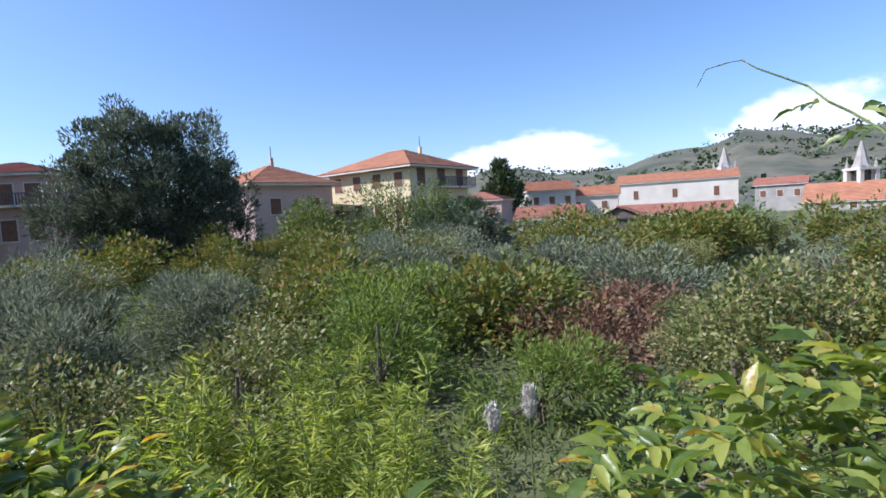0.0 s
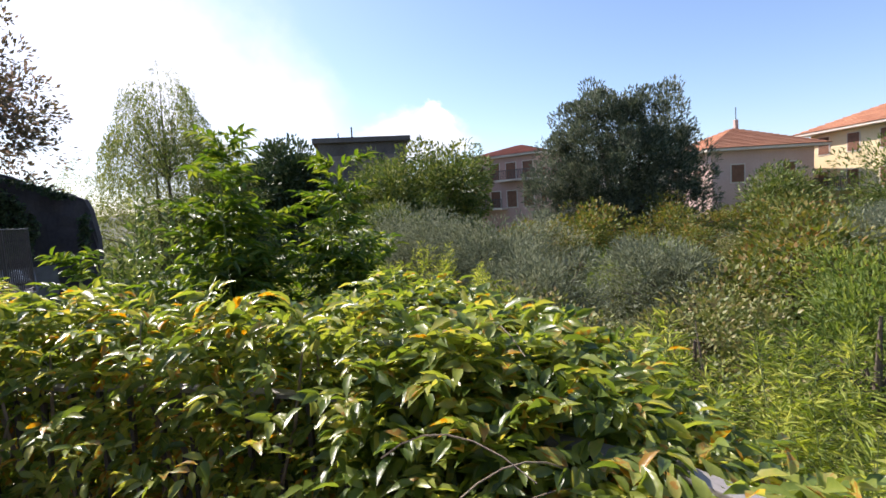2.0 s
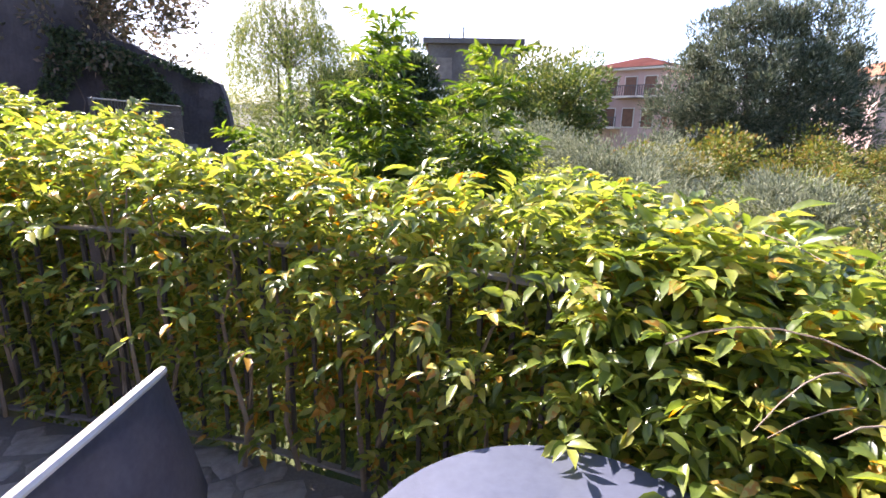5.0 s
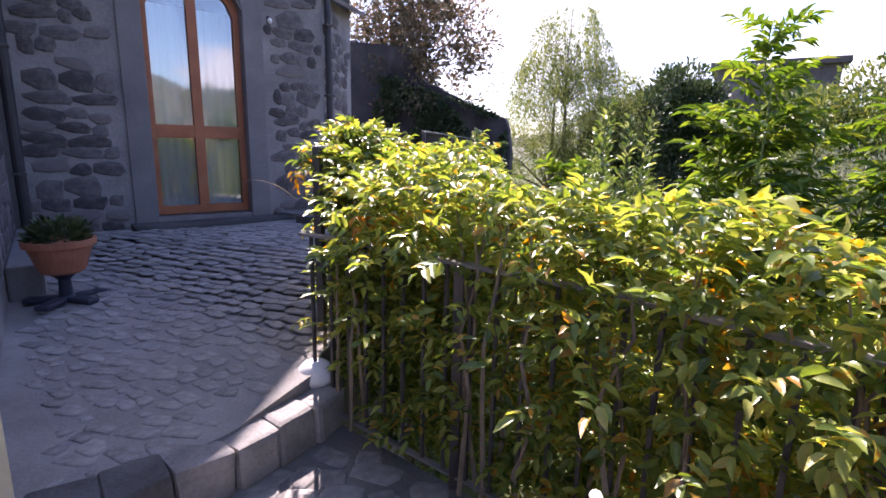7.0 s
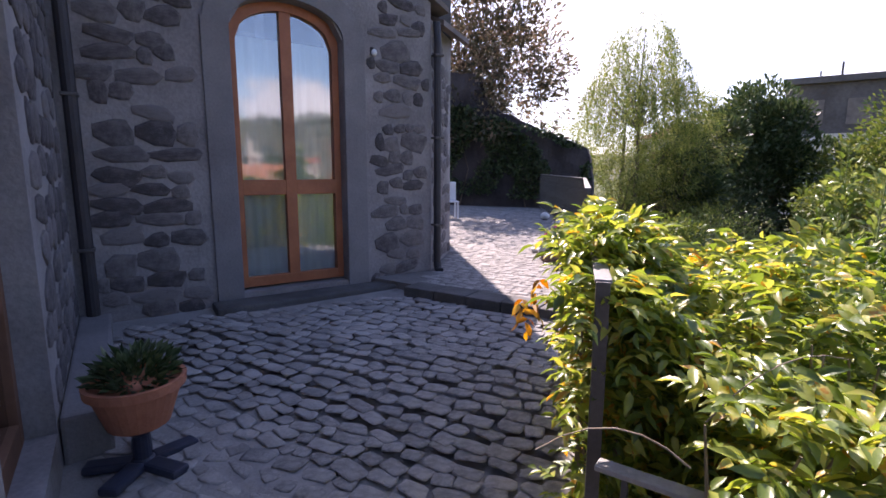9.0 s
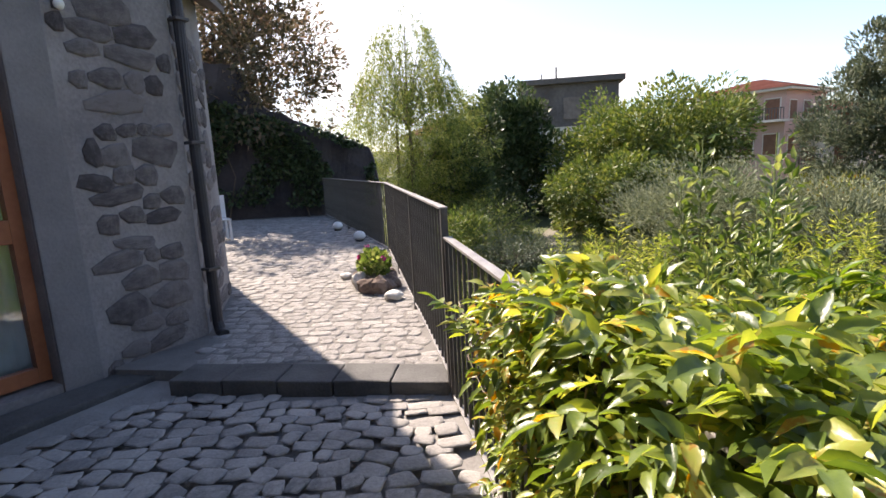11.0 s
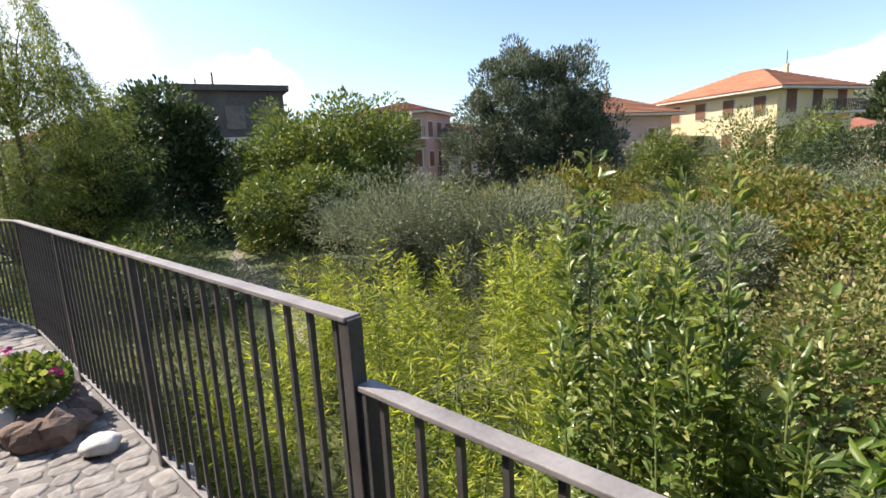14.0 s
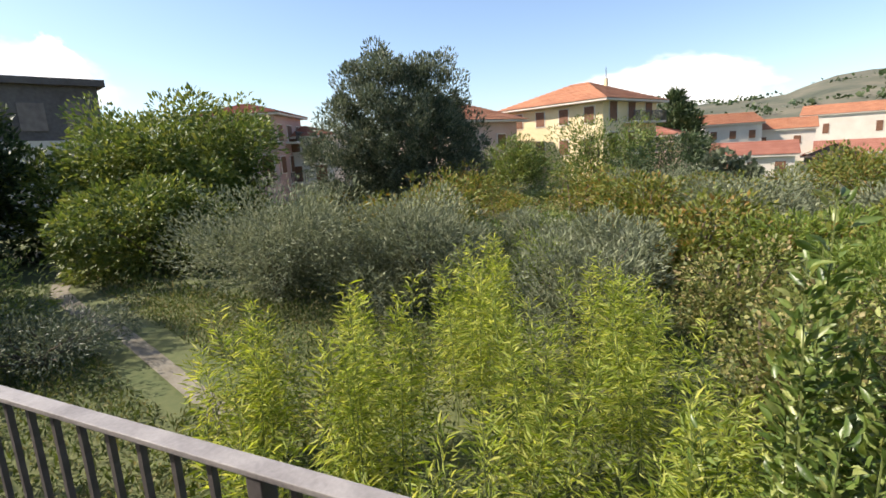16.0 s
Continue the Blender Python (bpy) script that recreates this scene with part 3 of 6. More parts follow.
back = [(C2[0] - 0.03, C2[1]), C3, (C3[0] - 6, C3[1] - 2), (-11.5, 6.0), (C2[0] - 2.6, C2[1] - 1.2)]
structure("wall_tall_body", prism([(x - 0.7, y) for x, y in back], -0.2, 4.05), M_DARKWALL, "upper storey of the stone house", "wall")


roof_slab("roof_low", [up(wall_xy(-0.2, 0.06), 3.08), up(wall_xy(3.5, 0.06), 5.24), up(wall_xy(3.5, -3.2), 5.24), up(wall_xy(-0.2, -1.0), 3.08)], 0.06, M_OLDTILE, "sloping tiled roof of the low wing")
# Unseen ridge end pushed outward to shift the shadow edge on the court.
roof_slab("roof_tall", [up((C2[0] + 0.08, C2[1] + 0.06), 4.13), up((C3[0] + 0.08, C3[1] + 0.1), 4.13), up((C3[0] - 0.583 * 2.55, C3[1] - 0.812 * 2.55), 7.8), up((C2[0] - 0.583 * 2.55 + 0.2, C2[1] - 0.812 * 2.55 - 0.35), 7.8)], 0.06, M_OLDTILE, "tiled roof of the upper storey")
roof_slab("roof_side", [up((SIDE_END[0] + 0.1, SIDE_END[1] - 0.1), 4.42), up((INNER[0] + 0.1, INNER[1]), 4.72), up((INNER[0] - 4, INNER[1] - 2), 5.2), up((SIDE_END[0] - 3.5, SIDE_END[1] - 4), 4.6)], 0.1, M_OLDTILE, "tiled roof over the side wing")


STONE_RNG = random.Random(11)


def stone_meshes(n, sides, rng, depth, material, prefix):
    """Rough blocks one unit across, rounded, a few facets each."""
    out = []
    for i in range(n):
        bm = bmesh.new()
        ring = []
        for k in range(sides):
            a = 2 * math.pi * (k + rng.uniform(-0.25, 0.25)) / sides
            ca, sa = math.cos(a), math.sin(a)
            q = 1 / max(abs(ca), abs(sa)) ** 0.85
            r = 0.5 * q * rng.uniform(0.86, 1.03)
            ring.append((ca * r, sa * r))
        lo = [bm.verts.new((x, y, -depth)) for x, y in ring]
        mi = [bm.verts.new((x * 0.97, y * 0.97, depth * 0.45 + rng.uniform(-0.02, 0.02))) for x, y in ring]
        hi = [bm.verts.new((x * 0.72, y * 0.72, depth + rng.uniform(-0.03, 0.03))) for x, y in ring]
        c = bm.verts.new((0, 0, depth * 1.06))
        for k in range(sides):
            j = (k + 1) % sides
            bm.faces.new((lo[k], lo[j], mi[j], mi[k]))
            bm.faces.new((mi[k], mi[j], hi[j], hi[k]))
            bm.faces.new((hi[k], hi[j], c))
        me = bpy.data.meshes.new(prefix)
        bm.to_mesh(me)
        bm.free()
        me.materials.append(material)
        me.polygons.foreach_set("use_smooth", [True] * len(me.polygons))
        out.append(me)
    return out


# ---- iron railing ----
def railing(name, pts, z_floor, height, spacing, label, posts=()):
    """Flat top bar, bottom bar, square balusters, thicker posts; z_floor is a function of x, y."""
    ra = thing(name, label, "railing", group="terrace railings")
    bar = box(-0.0075, -0.0075, 0.05, 0.0075, 0.0075, height - 0.012)
    bar_me = bpy.data.meshes.new("baluster")
    bar.to_mesh(bar_me)
    bar.free()
    bar_me.materials.append(M_IRON)
    for (ax, ay), (bx, by) in zip(pts, pts[1:]):
        d = Vector((bx - ax, by - ay, 0))
        ln = d.length
        rot = math.degrees(math.atan2(d.y, d.x))
        za, zb = z_floor(ax, ay), z_floor(bx, by)
        tilt = -math.degrees(math.atan2(zb - za, ln))
        m = pose(ax, ay, za, 0, tilt, rot)
        part("top_bar", box(-0.01, -0.024, height - 0.014, ln + 0.01, 0.024, height, 0.003, m), M_RAILTOP, ra, "grey handrail, reflected light put into its colour")
        part("bottom_bar", box(0, -0.016, 0.045, ln, 0.016, 0.058, 0.003, m), M_RAILTOP, ra)
        n = max(1, round(ln / spacing))
        for i in range(n):
            t = (i + 0.5) / n
            o = new("baluster", bar_me)
            o.matrix_basis = pose(ax + d.x * t, ay + d.y * t, za + (zb - za) * t, 0, 0, rot)
            o.parent = ra
    for px, py in posts:
        part("post", box(-0.02, -0.02, -0.05, 0.02, 0.02, height - 0.006, 0.003, pose(px, py, z_floor(px, py), 0, 0, 6)), M_IRON, ra)
    return ra


def lerp2(a, b, t):
    return (a[0] + (b[0] - a[0]) * t, a[1] + (b[1] - a[1]) * t)


railing("court_railing", [RAIL_END, (POST[0] + 0.012, POST[1] - 0.03)], lambda x, y: 0.06, 0.995, 0.115, "dark iron railing beside the court, its flat handrail coloured pale for reflected light",
        [RAIL_END, lerp2(RAIL_END, POST, 0.5), (POST[0] + 0.012, POST[1] - 0.03)])
railing("upper_railing", [POST, CORNER, FAR_END], lambda x, y: 0.17, 1.05, 0.115, "dark iron railing along the upper terrace edge",
        [POST, lerp2(POST, CORNER, 0.34), lerp2(POST, CORNER, 0.67), CORNER, lerp2(CORNER, FAR_END, 0.5), FAR_END])
railing("terrace_railing", FENCE, lambda x, y: -0.38, 1.0, 0.115, "iron railing of the low terrace hidden under wisteria", [FENCE[2], FENCE[4], FENCE[6], FENCE[8]])

# ---- far wall ----
def far_wall():
    top = [(-13, 4.7), (-8.6, 4.6), (-6.3, 4.35), (-6.05, 3.5), (-5.4, 3.1), (-4.6, 2.75), (-3.9, 2.35), (-3.2, 2.2), (-2.75, 1.9), (-2.6, 0.9)]
    bm = bmesh.new()
    y0 = 17.0
    cols = []
    n = 90
    for i in range(n + 1):
        x = -13 + 10.4 * i / n
        k = max(j for j in range(len(top) - 1) if top[j][0] <= x + 1e-6)
        t = (x - top[k][0]) / (top[k + 1][0] - top[k][0])
        zt = top[k][1] + (top[k + 1][1] - top[k][1]) * t + 0.10 * noise.noise(Vector((x * 3, 0, 0)))
        col = []
        for j in range(15):
            z = -2.4 + (zt + 2.4) * j / 14
            col.append(bm.verts.new((x, y0 + 0.10 * noise.noise(Vector((x * 2.2, z * 2.2, 3))), z)))
        col.append(bm.verts.new((x, y0 + 0.6, zt)))
        col.append(bm.verts.new((x, y0 + 0.6, -2.4)))
        cols.append(col)
    for a, b in zip(cols, cols[1:]):
        for j in range(len(a) - 1):
            bm.faces.new((a[j], b[j], b[j + 1], a[j + 1]))
    bm.faces.new(cols[0])
    bm.faces.new(cols[-1][::-1])
    bmesh.ops.recalc_face_normals(bm, faces=bm.faces)
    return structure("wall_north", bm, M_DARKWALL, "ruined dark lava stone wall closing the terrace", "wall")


far_wall()
structure("wall_back", box(-6.5, -3.3, -0.6, 2.2, -2.95, 2.6), M_MORTAR, "plain wall closing the low terrace", "wall")
structure("wall_west", prism([SIDE_END, (SIDE_END[0] - 0.5, SIDE_END[1] - 0.35), (-2.4, -3.0), (-2.0, -3.0)], -0.6, 3.2), M_MORTAR, "plain house wall behind the low terrace", "wall")


# ---- door ----
def make_door():
    """Tall arched glazed door, two leaves, each with an upper and a lower pane."""
    d = thing("door_1", "tall arched glazed door in orange stained wood, closed", "door", kind="structure")
    rot = math.degrees(math.atan2(WU[1], WU[0]))
    m0 = pose(*wall_xy(3.42 - DOOR_S0, -0.16), 0, 0, 0, rot)
    w = DOOR_S1 - DOOR_S0
    z0, z1, rise = DOOR_Z0 + 0.02, DOOR_Z1, 0.3

    def arch(s):
        return z1 - rise + rise * math.sqrt(max(0.0, 1 - ((s - w / 2) / (w / 2)) ** 2))

    def strip(pts_in, pts_out, y0, y1):
        bm = bmesh.new()
        for k in range(len(pts_in) - 1):
            q = [pts_in[k], pts_in[k + 1], pts_out[k + 1], pts_out[k]]
            lo = [bm.verts.new((s, y0, z)) for s, z in q]
            hi = [bm.verts.new((s, y1, z)) for s, z in q]
            bm.faces.new(lo)
            bm.faces.new(hi[::-1])
            for i in range(4):
                j = (i + 1) % 4
                bm.faces.new((lo[i], hi[i], hi[j], lo[j]))
        bmesh.ops.remove_doubles(bm, verts=bm.verts, dist=0.0004)
        bmesh.ops.recalc_face_normals(bm, faces=bm.faces)
        bmesh.ops.transform(bm, matrix=m0, verts=bm.verts)
        return bm

    ss = [0.0] + [w * i / 16 for i in range(1, 16)] + [w]
    outer = [(0.002, z0)] + [(min(max(s, 0.002), w - 0.002), arch(s) - 0.004) for s in ss] + [(w - 0.002, z0)]
    inner = [(0.07, z0)] + [(0.07 + (w - 0.14) * i / 16, max(z0, arch(ss[i]) - 0.085)) for i in range(17)] + [(w - 0.07, z0)]
    part("door_frame", strip(inner, outer, -0.04, 0.05), M_WOOD, d)
    part("bottom_rail", box(0.07, -0.04, z0, w - 0.07, 0.03, z0 + 0.10, 0.006, m0), M_WOOD, d)
    part("middle_stile", box(w / 2 - 0.055, -0.045, z0 + 0.10, w / 2 + 0.055, 0.03, z1 - 0.088, 0.006, m0), M_WOOD, d)
    for s0, s1 in ((0.07, w / 2 - 0.055), (w / 2 + 0.055, w - 0.07)):
        part("cross_rail", box(s0, -0.04, 1.10, s1, 0.03, 1.25, 0.006, m0), M_WOOD, d)
        lower = box(s0, -0.004, z0 + 0.10, s1, 0.004, 1.10, 0, m0)
        part("pane", lower, M_GLASS, d).visible_shadow = False
        bm = bmesh.new()
        k = [s0 + (s1 - s0) * i / 6 for i in range(7)]
        lo = [bm.verts.new((s, 0.0, 1.25)) for s in k]
        hi = [bm.verts.new((s, 0.0, arch(s) - 0.07)) for s in k]
        lo2 = [bm.verts.new((s, 0.008, 1.25)) for s in k]
        hi2 = [bm.verts.new((s, 0.008, arch(s) - 0.07)) for s in k]
        for i in range(6):
            bm.faces.new((lo[i], lo[i + 1], hi[i + 1], hi[i]))
            bm.faces.new((lo2[i + 1], lo2[i], hi2[i], hi2[i + 1]))
            bm.faces.new((lo[i], lo2[i], lo2[i + 1], lo[i + 1]))
            bm.faces.new((hi[i + 1], hi2[i + 1], hi2[i], hi[i]))
        bm.faces.new((lo[0], hi[0], hi2[0], lo2[0]))
        bm.faces.new((lo[-1], lo2[-1], hi2[-1], hi[-1]))
        bmesh.ops.transform(bm, matrix=m0, verts=bm.verts)
        part("pane", bm, M_GLASS, d).visible_shadow = False
    # dark room and pale curtains behind the panes
    mi = pose(*wall_xy(3.42 - DOOR_S0, -0.5), 0, 0, 0, rot)
    bm = box(-0.5, 1.2, -0.1, w + 0.5, 1.3, 3.0, 0, mi)
    structure("wall_room", bm, M_JAMB, "plain wall inside the room", "wall")
    for s0, s1 in ((0.05, w / 2 - 0.02), (w / 2 + 0.02, w - 0.05)):
        bm = bmesh.new()
        a = []
        for i in range(25):
            s = s0 + (s1 - s0) * i / 24
            y = -0.24 + 0.010 * math.sin(i * 1.3)
            a.append((bm.verts.new((s, y, 0.2)), bm.verts.new((s, y, 2.6))))
        for p, q in zip(a, a[1:]):
            bm.faces.new((p[0], q[0], q[1], p[1]))
        bmesh.ops.transform(bm, matrix=mi, verts=bm.verts)
        bmesh.ops.solidify(bm, geom=bm.faces[:], thickness=0.004)
        tagged(mesh_ob("curtain", bm, M_CURTAIN), "pale curtain hanging behind the glazed door", "curtain", "door curtains")
    # smooth rendered surround and sill
    mj = pose(*wall_xy(3.42 - DOOR_S0, 0.0), 0, 0, 0, rot)
    for s0, s1 in ((-0.24, -0.003), (w + 0.003, w + 0.24)):
        structure("trim_jamb", box(s0, -0.025, -0.1, s1, 0.15, z1 - 0.25, 0.01, mj), M_JAMB, "grey rendered door jamb", "door jamb")
    bm = bmesh.new()
    for i in range(14):
        a0, a1 = math.pi * i / 14, math.pi * (i + 1) / 14
        q = []
        for a, r in ((a0, 0.0), (a1, 0.0), (a1, 0.22), (a0, 0.22)):
            q.append((w / 2 - math.cos(a) * (w / 2 + 0.003 + r), z1 - rise + math.sin(a) * (rise + 0.003 + r)))
        lo = [bm.verts.new((s, -0.028, z)) for s, z in q]
        hi = [bm.verts.new((s, 0.12, z)) for s, z in q]
        bm.faces.new(lo)
        bm.faces.new(hi[::-1])
        for k in range(4):
            bm.faces.new((lo[k], hi[k], hi[(k + 1) % 4], lo[(k + 1) % 4]))
    bmesh.ops.recalc_face_normals(bm, faces=bm.faces)
    bmesh.ops.transform(bm, matrix=mj, verts=bm.verts)
    structure("trim_arch", bm, M_JAMB, "grey rendered arch over the door", "door arch")
    structure("trim_sill", box(-0.3, -0.33, -0.12, w + 1.05, -0.03, 0.13, 0.02, mj), M_STEP, "low lava stone ledge before the door", "door step")


M_CURTAIN = surface("curtain_cloth", (0.60, 0.70, 0.68), (0.72, 0.80, 0.78), 0.9, 3, 40, 0.1)
make_door()

# side window in the left wing
def side_window():
    w = thing("window_1", "glazed side door in dark wood, reflecting the sky", "window", kind="structure")
    u = Vector((-WN[0], -WN[1], 0))
    rot = math.degrees(math.atan2(u.y, u.x))
    m0 = pose(SIDE_END[0], SIDE_END[1], 0, 0, 0, rot)
    s0, s1 = 4.6 - WIN_S1, 4.6 - WIN_S0
    for a, b, z0, z1 in ((s0, s0 + 0.08, 0.12, 2.5), (s1 - 0.08, s1, 0.12, 2.5), (s0 + 0.08, s1 - 0.08, 2.42, 2.5), (s0 + 0.08, s1 - 0.08, 0.12, 0.24)):
        part("window_frame", box(a + 0.002, 0.12, z0, b - 0.002, 0.2, z1 - 0.002, 0.005, m0), M_SHUTTER, w)
    part("pane", box(s0 + 0.08, 0.155, 0.24, s1 - 0.08, 0.163, 2.42, 0, m0), M_GLASS, w)
    structure("wall_room_side", box(s0 - 0.3, 1.5, -0.2, s1 + 0.3, 1.6, 3.0, 0, m0), M_JAMB, "plain wall inside the side room", "wall")
    structure("trim_plinth", box(4.6 - 2.1, -0.22, -0.4, 4.6 - 0.1, -0.004, 0.17, 0.02, m0), M_JAMB, "pale stone plinth along the side wall", "plinth")


side_window()

# rain pipe at the outer corner
pipe = thing("downpipe", "dark metal rain pipe down the house corner", "downpipe")
px, py = wall_xy(-0.06, 0.05)
part("pipe", tube([(px, py, 0.26), (px, py, 1.6), (px, py, 2.75), (px - 0.02, py + 0.02, 2.97)], 0.042, 12), M_PIPE, pipe)
part("outlet", tube([(px, py, 0.26), (px + 0.02, py - 0.02, 0.19), (px + 0.06, py - 0.06, 0.168)], 0.045, 12), M_PIPE, pipe)
for z in (0.7, 1.7, 2.6):
    part("bracket", box(-0.055, -0.055, z, 0.055, 0.055, z + 0.025, 0.006, pose(px, py, 0, 0, 0, 54)), M_IRON, pipe)
pipe2 = thing("downpipe", "dark metal rain pipe in the inner corner", "downpipe")
qx, qy = INNER[0] + 0.13 * WN[0] + 0.10 * WU[0], INNER[1] + 0.13 * WN[1] + 0.10 * WU[1]
part("pipe", tube([(qx, qy, -0.05), (qx, qy, 2.0), (qx, qy, 4.2)], 0.05, 12), M_PIPE, pipe2)
for z in (0.7, 1.9, 3.0):
    part("bracket", box(-0.06, -0.06, z, 0.06, 0.06, z + 0.025, 0.006, pose(qx, qy, 0, 0, 0, 54)), M_IRON, pipe2)
# bulkhead lamp on the wall
wl = thing("wall_lamp", "small white wall lamp beside the door arch", "lamp", up(wall_xy(0.72, 0.0), 2.55))
smooth(part("globe", lathe([(0.008, -0.036), (0.024, -0.022), (0.031, 0.0), (0.024, 0.022), (0.008, 0.034)], 14), M_LAMP, wl)).matrix_basis = pose(WN[0] * 0.05, WN[1] * 0.05, 0)
part("mount", box(-0.02, -0.02, -0.02, 0.02, 0.02, 0.06, 0.005), M_IRON, wl)

# ---- column, curb, lamps ----
col = thing("column", "slender cream painted post in sunlight", "column", (-1.95, 1.24, -0.4), -24)
part("shaft", box(-0.065, -0.065, 0.14, 0.065, 0.065, 3.1, 0.012), M_CREAM, col)
part("base", box(-0.09, -0.09, 0.0, 0.09, 0.09, 0.14, 0.015), M_STEP, col)


def globe_lamp(x, y, z, label):
    la = thing("garden_lamp", label, "lamp", (x, y, z), 0, "terrace globe lamps")
    prof = [(0.05, 0.03)] + [(0.105 * math.sin(a), 0.105 - 0.015 - 0.095 * math.cos(a) * (1.0 if a > 1.57 else 0.62)) for a in [0.6 + i * 0.2 for i in range(13)]]
    smooth(part("globe", lathe(prof, 28), M_LAMP, la, "white opal globe"))
    part("socket", lathe([(0.075, 0.0), (0.075, 0.025), (0.06, 0.032)], 20), M_IRON, la)
    return la


globe_lamp(-1.35, 2.42, -0.25, "white globe lamp on the stone curb by the railing end")
globe_lamp(-2.75, 11.35, 0.17, "white globe lamp on the upper terrace cobbles")
globe_lamp(-3.35, 13.1, 0.17, "white globe lamp at the far terrace edge")

cb = thing("stone_curb", "curved curb of rough stones, pale by the lamp, house shade coloured dark beyond", "curb", kind="structure")
curb_pts = [(-1.27, 2.42), (-1.30, 2.2), (-1.36, 2.0), (-1.42, 1.8), (-1.52, 1.6), (-1.64, 1.42), (-1.8, 1.25)]
srng = random.Random(3)
for (ax, ay), (bx, by) in zip(curb_pts, curb_pts[1:]):
    ln = math.hypot(bx - ax, by - ay)
    rot = math.degrees(math.atan2(by - ay, bx - ax))
    bm = box(0.004, -0.11, -0.18, ln + 0.01, 0.11, 0.03 + srng.uniform(-0.015, 0.02), 0.025, pose(ax, ay, -0.21, 0, 0, rot))
    for v in bm.verts:
        v.co += Vector((noise.noise(v.co * 9), noise.noise(v.co * 9 + Vector((5, 0, 0))), noise.noise(v.co * 9 + Vector((0, 7, 0))))) * 0.02
    # Stones away from the lamp take the dark material in place of house shade.
    part("stone", bm, M_COBBLE if ay > 1.75 else M_STEP, cb)


# ---- chair and table on the low terrace ----
def make_chair():
    ch = thing("garden_chair", "dark slatted garden chair, sunlit edge of its curved back coloured pale", "chair", (0.06, 0.80, -0.38), 76)
    pts = []
    n = 14
    for i in range(n + 1):
        t = -1 + 2 * i / n
        pts.append((t * 0.30, 0.80 + 0.05 * (1 - t * t)))
    bm = bmesh.new()
    rows = []
    for i, (s, zt) in enumerate(pts):
        y = -0.12 * (1 - (s / 0.30) ** 2) * 0.6
        rows.append([bm.verts.new((s, y + 0.24 * (z - 0.42), z)) for z in (0.42, 0.55, 0.68, zt - 0.02)])
    for a, b in zip(rows, rows[1:]):
        for k in range(3):
            bm.faces.new((a[k], b[k], b[k + 1], a[k + 1]))
    bmesh.ops.solidify(bm, geom=bm.faces[:], thickness=0.014)
    part("backrest", bm, M_CHAIR, ch)
    rim = [(s, -0.12 * (1 - (s / 0.30) ** 2) * 0.6 + 0.24 * (zt - 0.42), zt - 0.015) for s, zt in pts]
    # Rim coloured pale for the sunlit edge.
    part("rim", tube(rim, 0.013, 8), M_CHAIREDGE, ch, "top edge, its sunlit line coloured pale")
    part("seat", lathe([(0.02, 0.415), (0.22, 0.415), (0.245, 0.43), (0.24, 0.445), (0.02, 0.45)], 24), M_CHAIR, ch).matrix_basis = pose(0, 0.2, 0)
    for sx in (-0.2, 0.2):
        part("leg", tube([(sx, 0.02, 0.44), (sx * 1.1, -0.02, 0.0)], 0.013, 8), M_CHAIR, ch)
        part("leg", tube([(sx * 0.8, 0.36, 0.43), (sx * 1.05, 0.42, 0.0)], 0.013, 8), M_CHAIR, ch)
    return ch


make_chair()
tb = thing("round_table", "round blue-grey garden table, leaf shade darkened into its top", "table", (0.86, 0.30, -0.38))
part("tabletop", lathe([(0.02, 0.715), (0.36, 0.715), (0.385, 0.722), (0.39, 0.735), (0.38, 0.748), (0.02, 0.75)], 40), M_TABLE, tb)
part("pedestal", lathe([(0.05, 0.05), (0.035, 0.12), (0.03, 0.6), (0.06, 0.713)], 16), M_CHAIR, tb)
for k in range(3):
    a = k * 2.094 + 0.4
    part("foot", tube([(0.0, 0.0, 0.1), (0.15 * math.cos(a), 0.15 * math.sin(a), 0.06), (0.28 * math.cos(a), 0.28 * math.sin(a), 0.013)], 0.014, 8), M_CHAIR, tb)

# ---- terracotta pot on its dark stand ----
pot = thing("plant_pot", "terracotta planter on a dark three-armed stand with a low plant", "planter", (-3.52, 2.74, court_z(0, 2.74)))
pot.scale = (0.84, 0.84, 0.80)
part("pot", lathe([(0.13, 0.26), (0.16, 0.28), (0.23, 0.50), (0.255, 0.505), (0.26, 0.56), (0.235, 0.56), (0.225, 0.53), (0.02, 0.52)], 28), M_TERRA, pot)
part("stem", lathe([(0.09, 0.02), (0.05, 0.06), (0.045, 0.2), (0.11, 0.262)], 16), M_PLASTIC, pot)
for k in range(5):
    a = k * 1.2566
    part("stand_arm", box(0.05, -0.055, 0.0, 0.30, 0.055, 0.05, 0.018, pose(0, 0, 0, 0, 0, math.degrees(a))), M_PLASTIC, pot)
prng = np.random.default_rng(5)
p = ball_points(prng, 500) * np.array((0.2, 0.2, 0.12)) + np.array((0, 0, 0.6))
foliage("plant", pot, leaves(p, p - np.array((0, 0, 0.5)), prng, 0.07, 0.03), L_DARK)

# ---- flower trough with stones ----
TROUGH_SCALE = 0.8
tr = thing("flower_trough", "rough stone trough of pink geraniums edged with pale stones", "planter", (-2.30, 7.95, 0.166), 6)
tr.scale = (TROUGH_SCALE,) * 3
trng = random.Random(8)
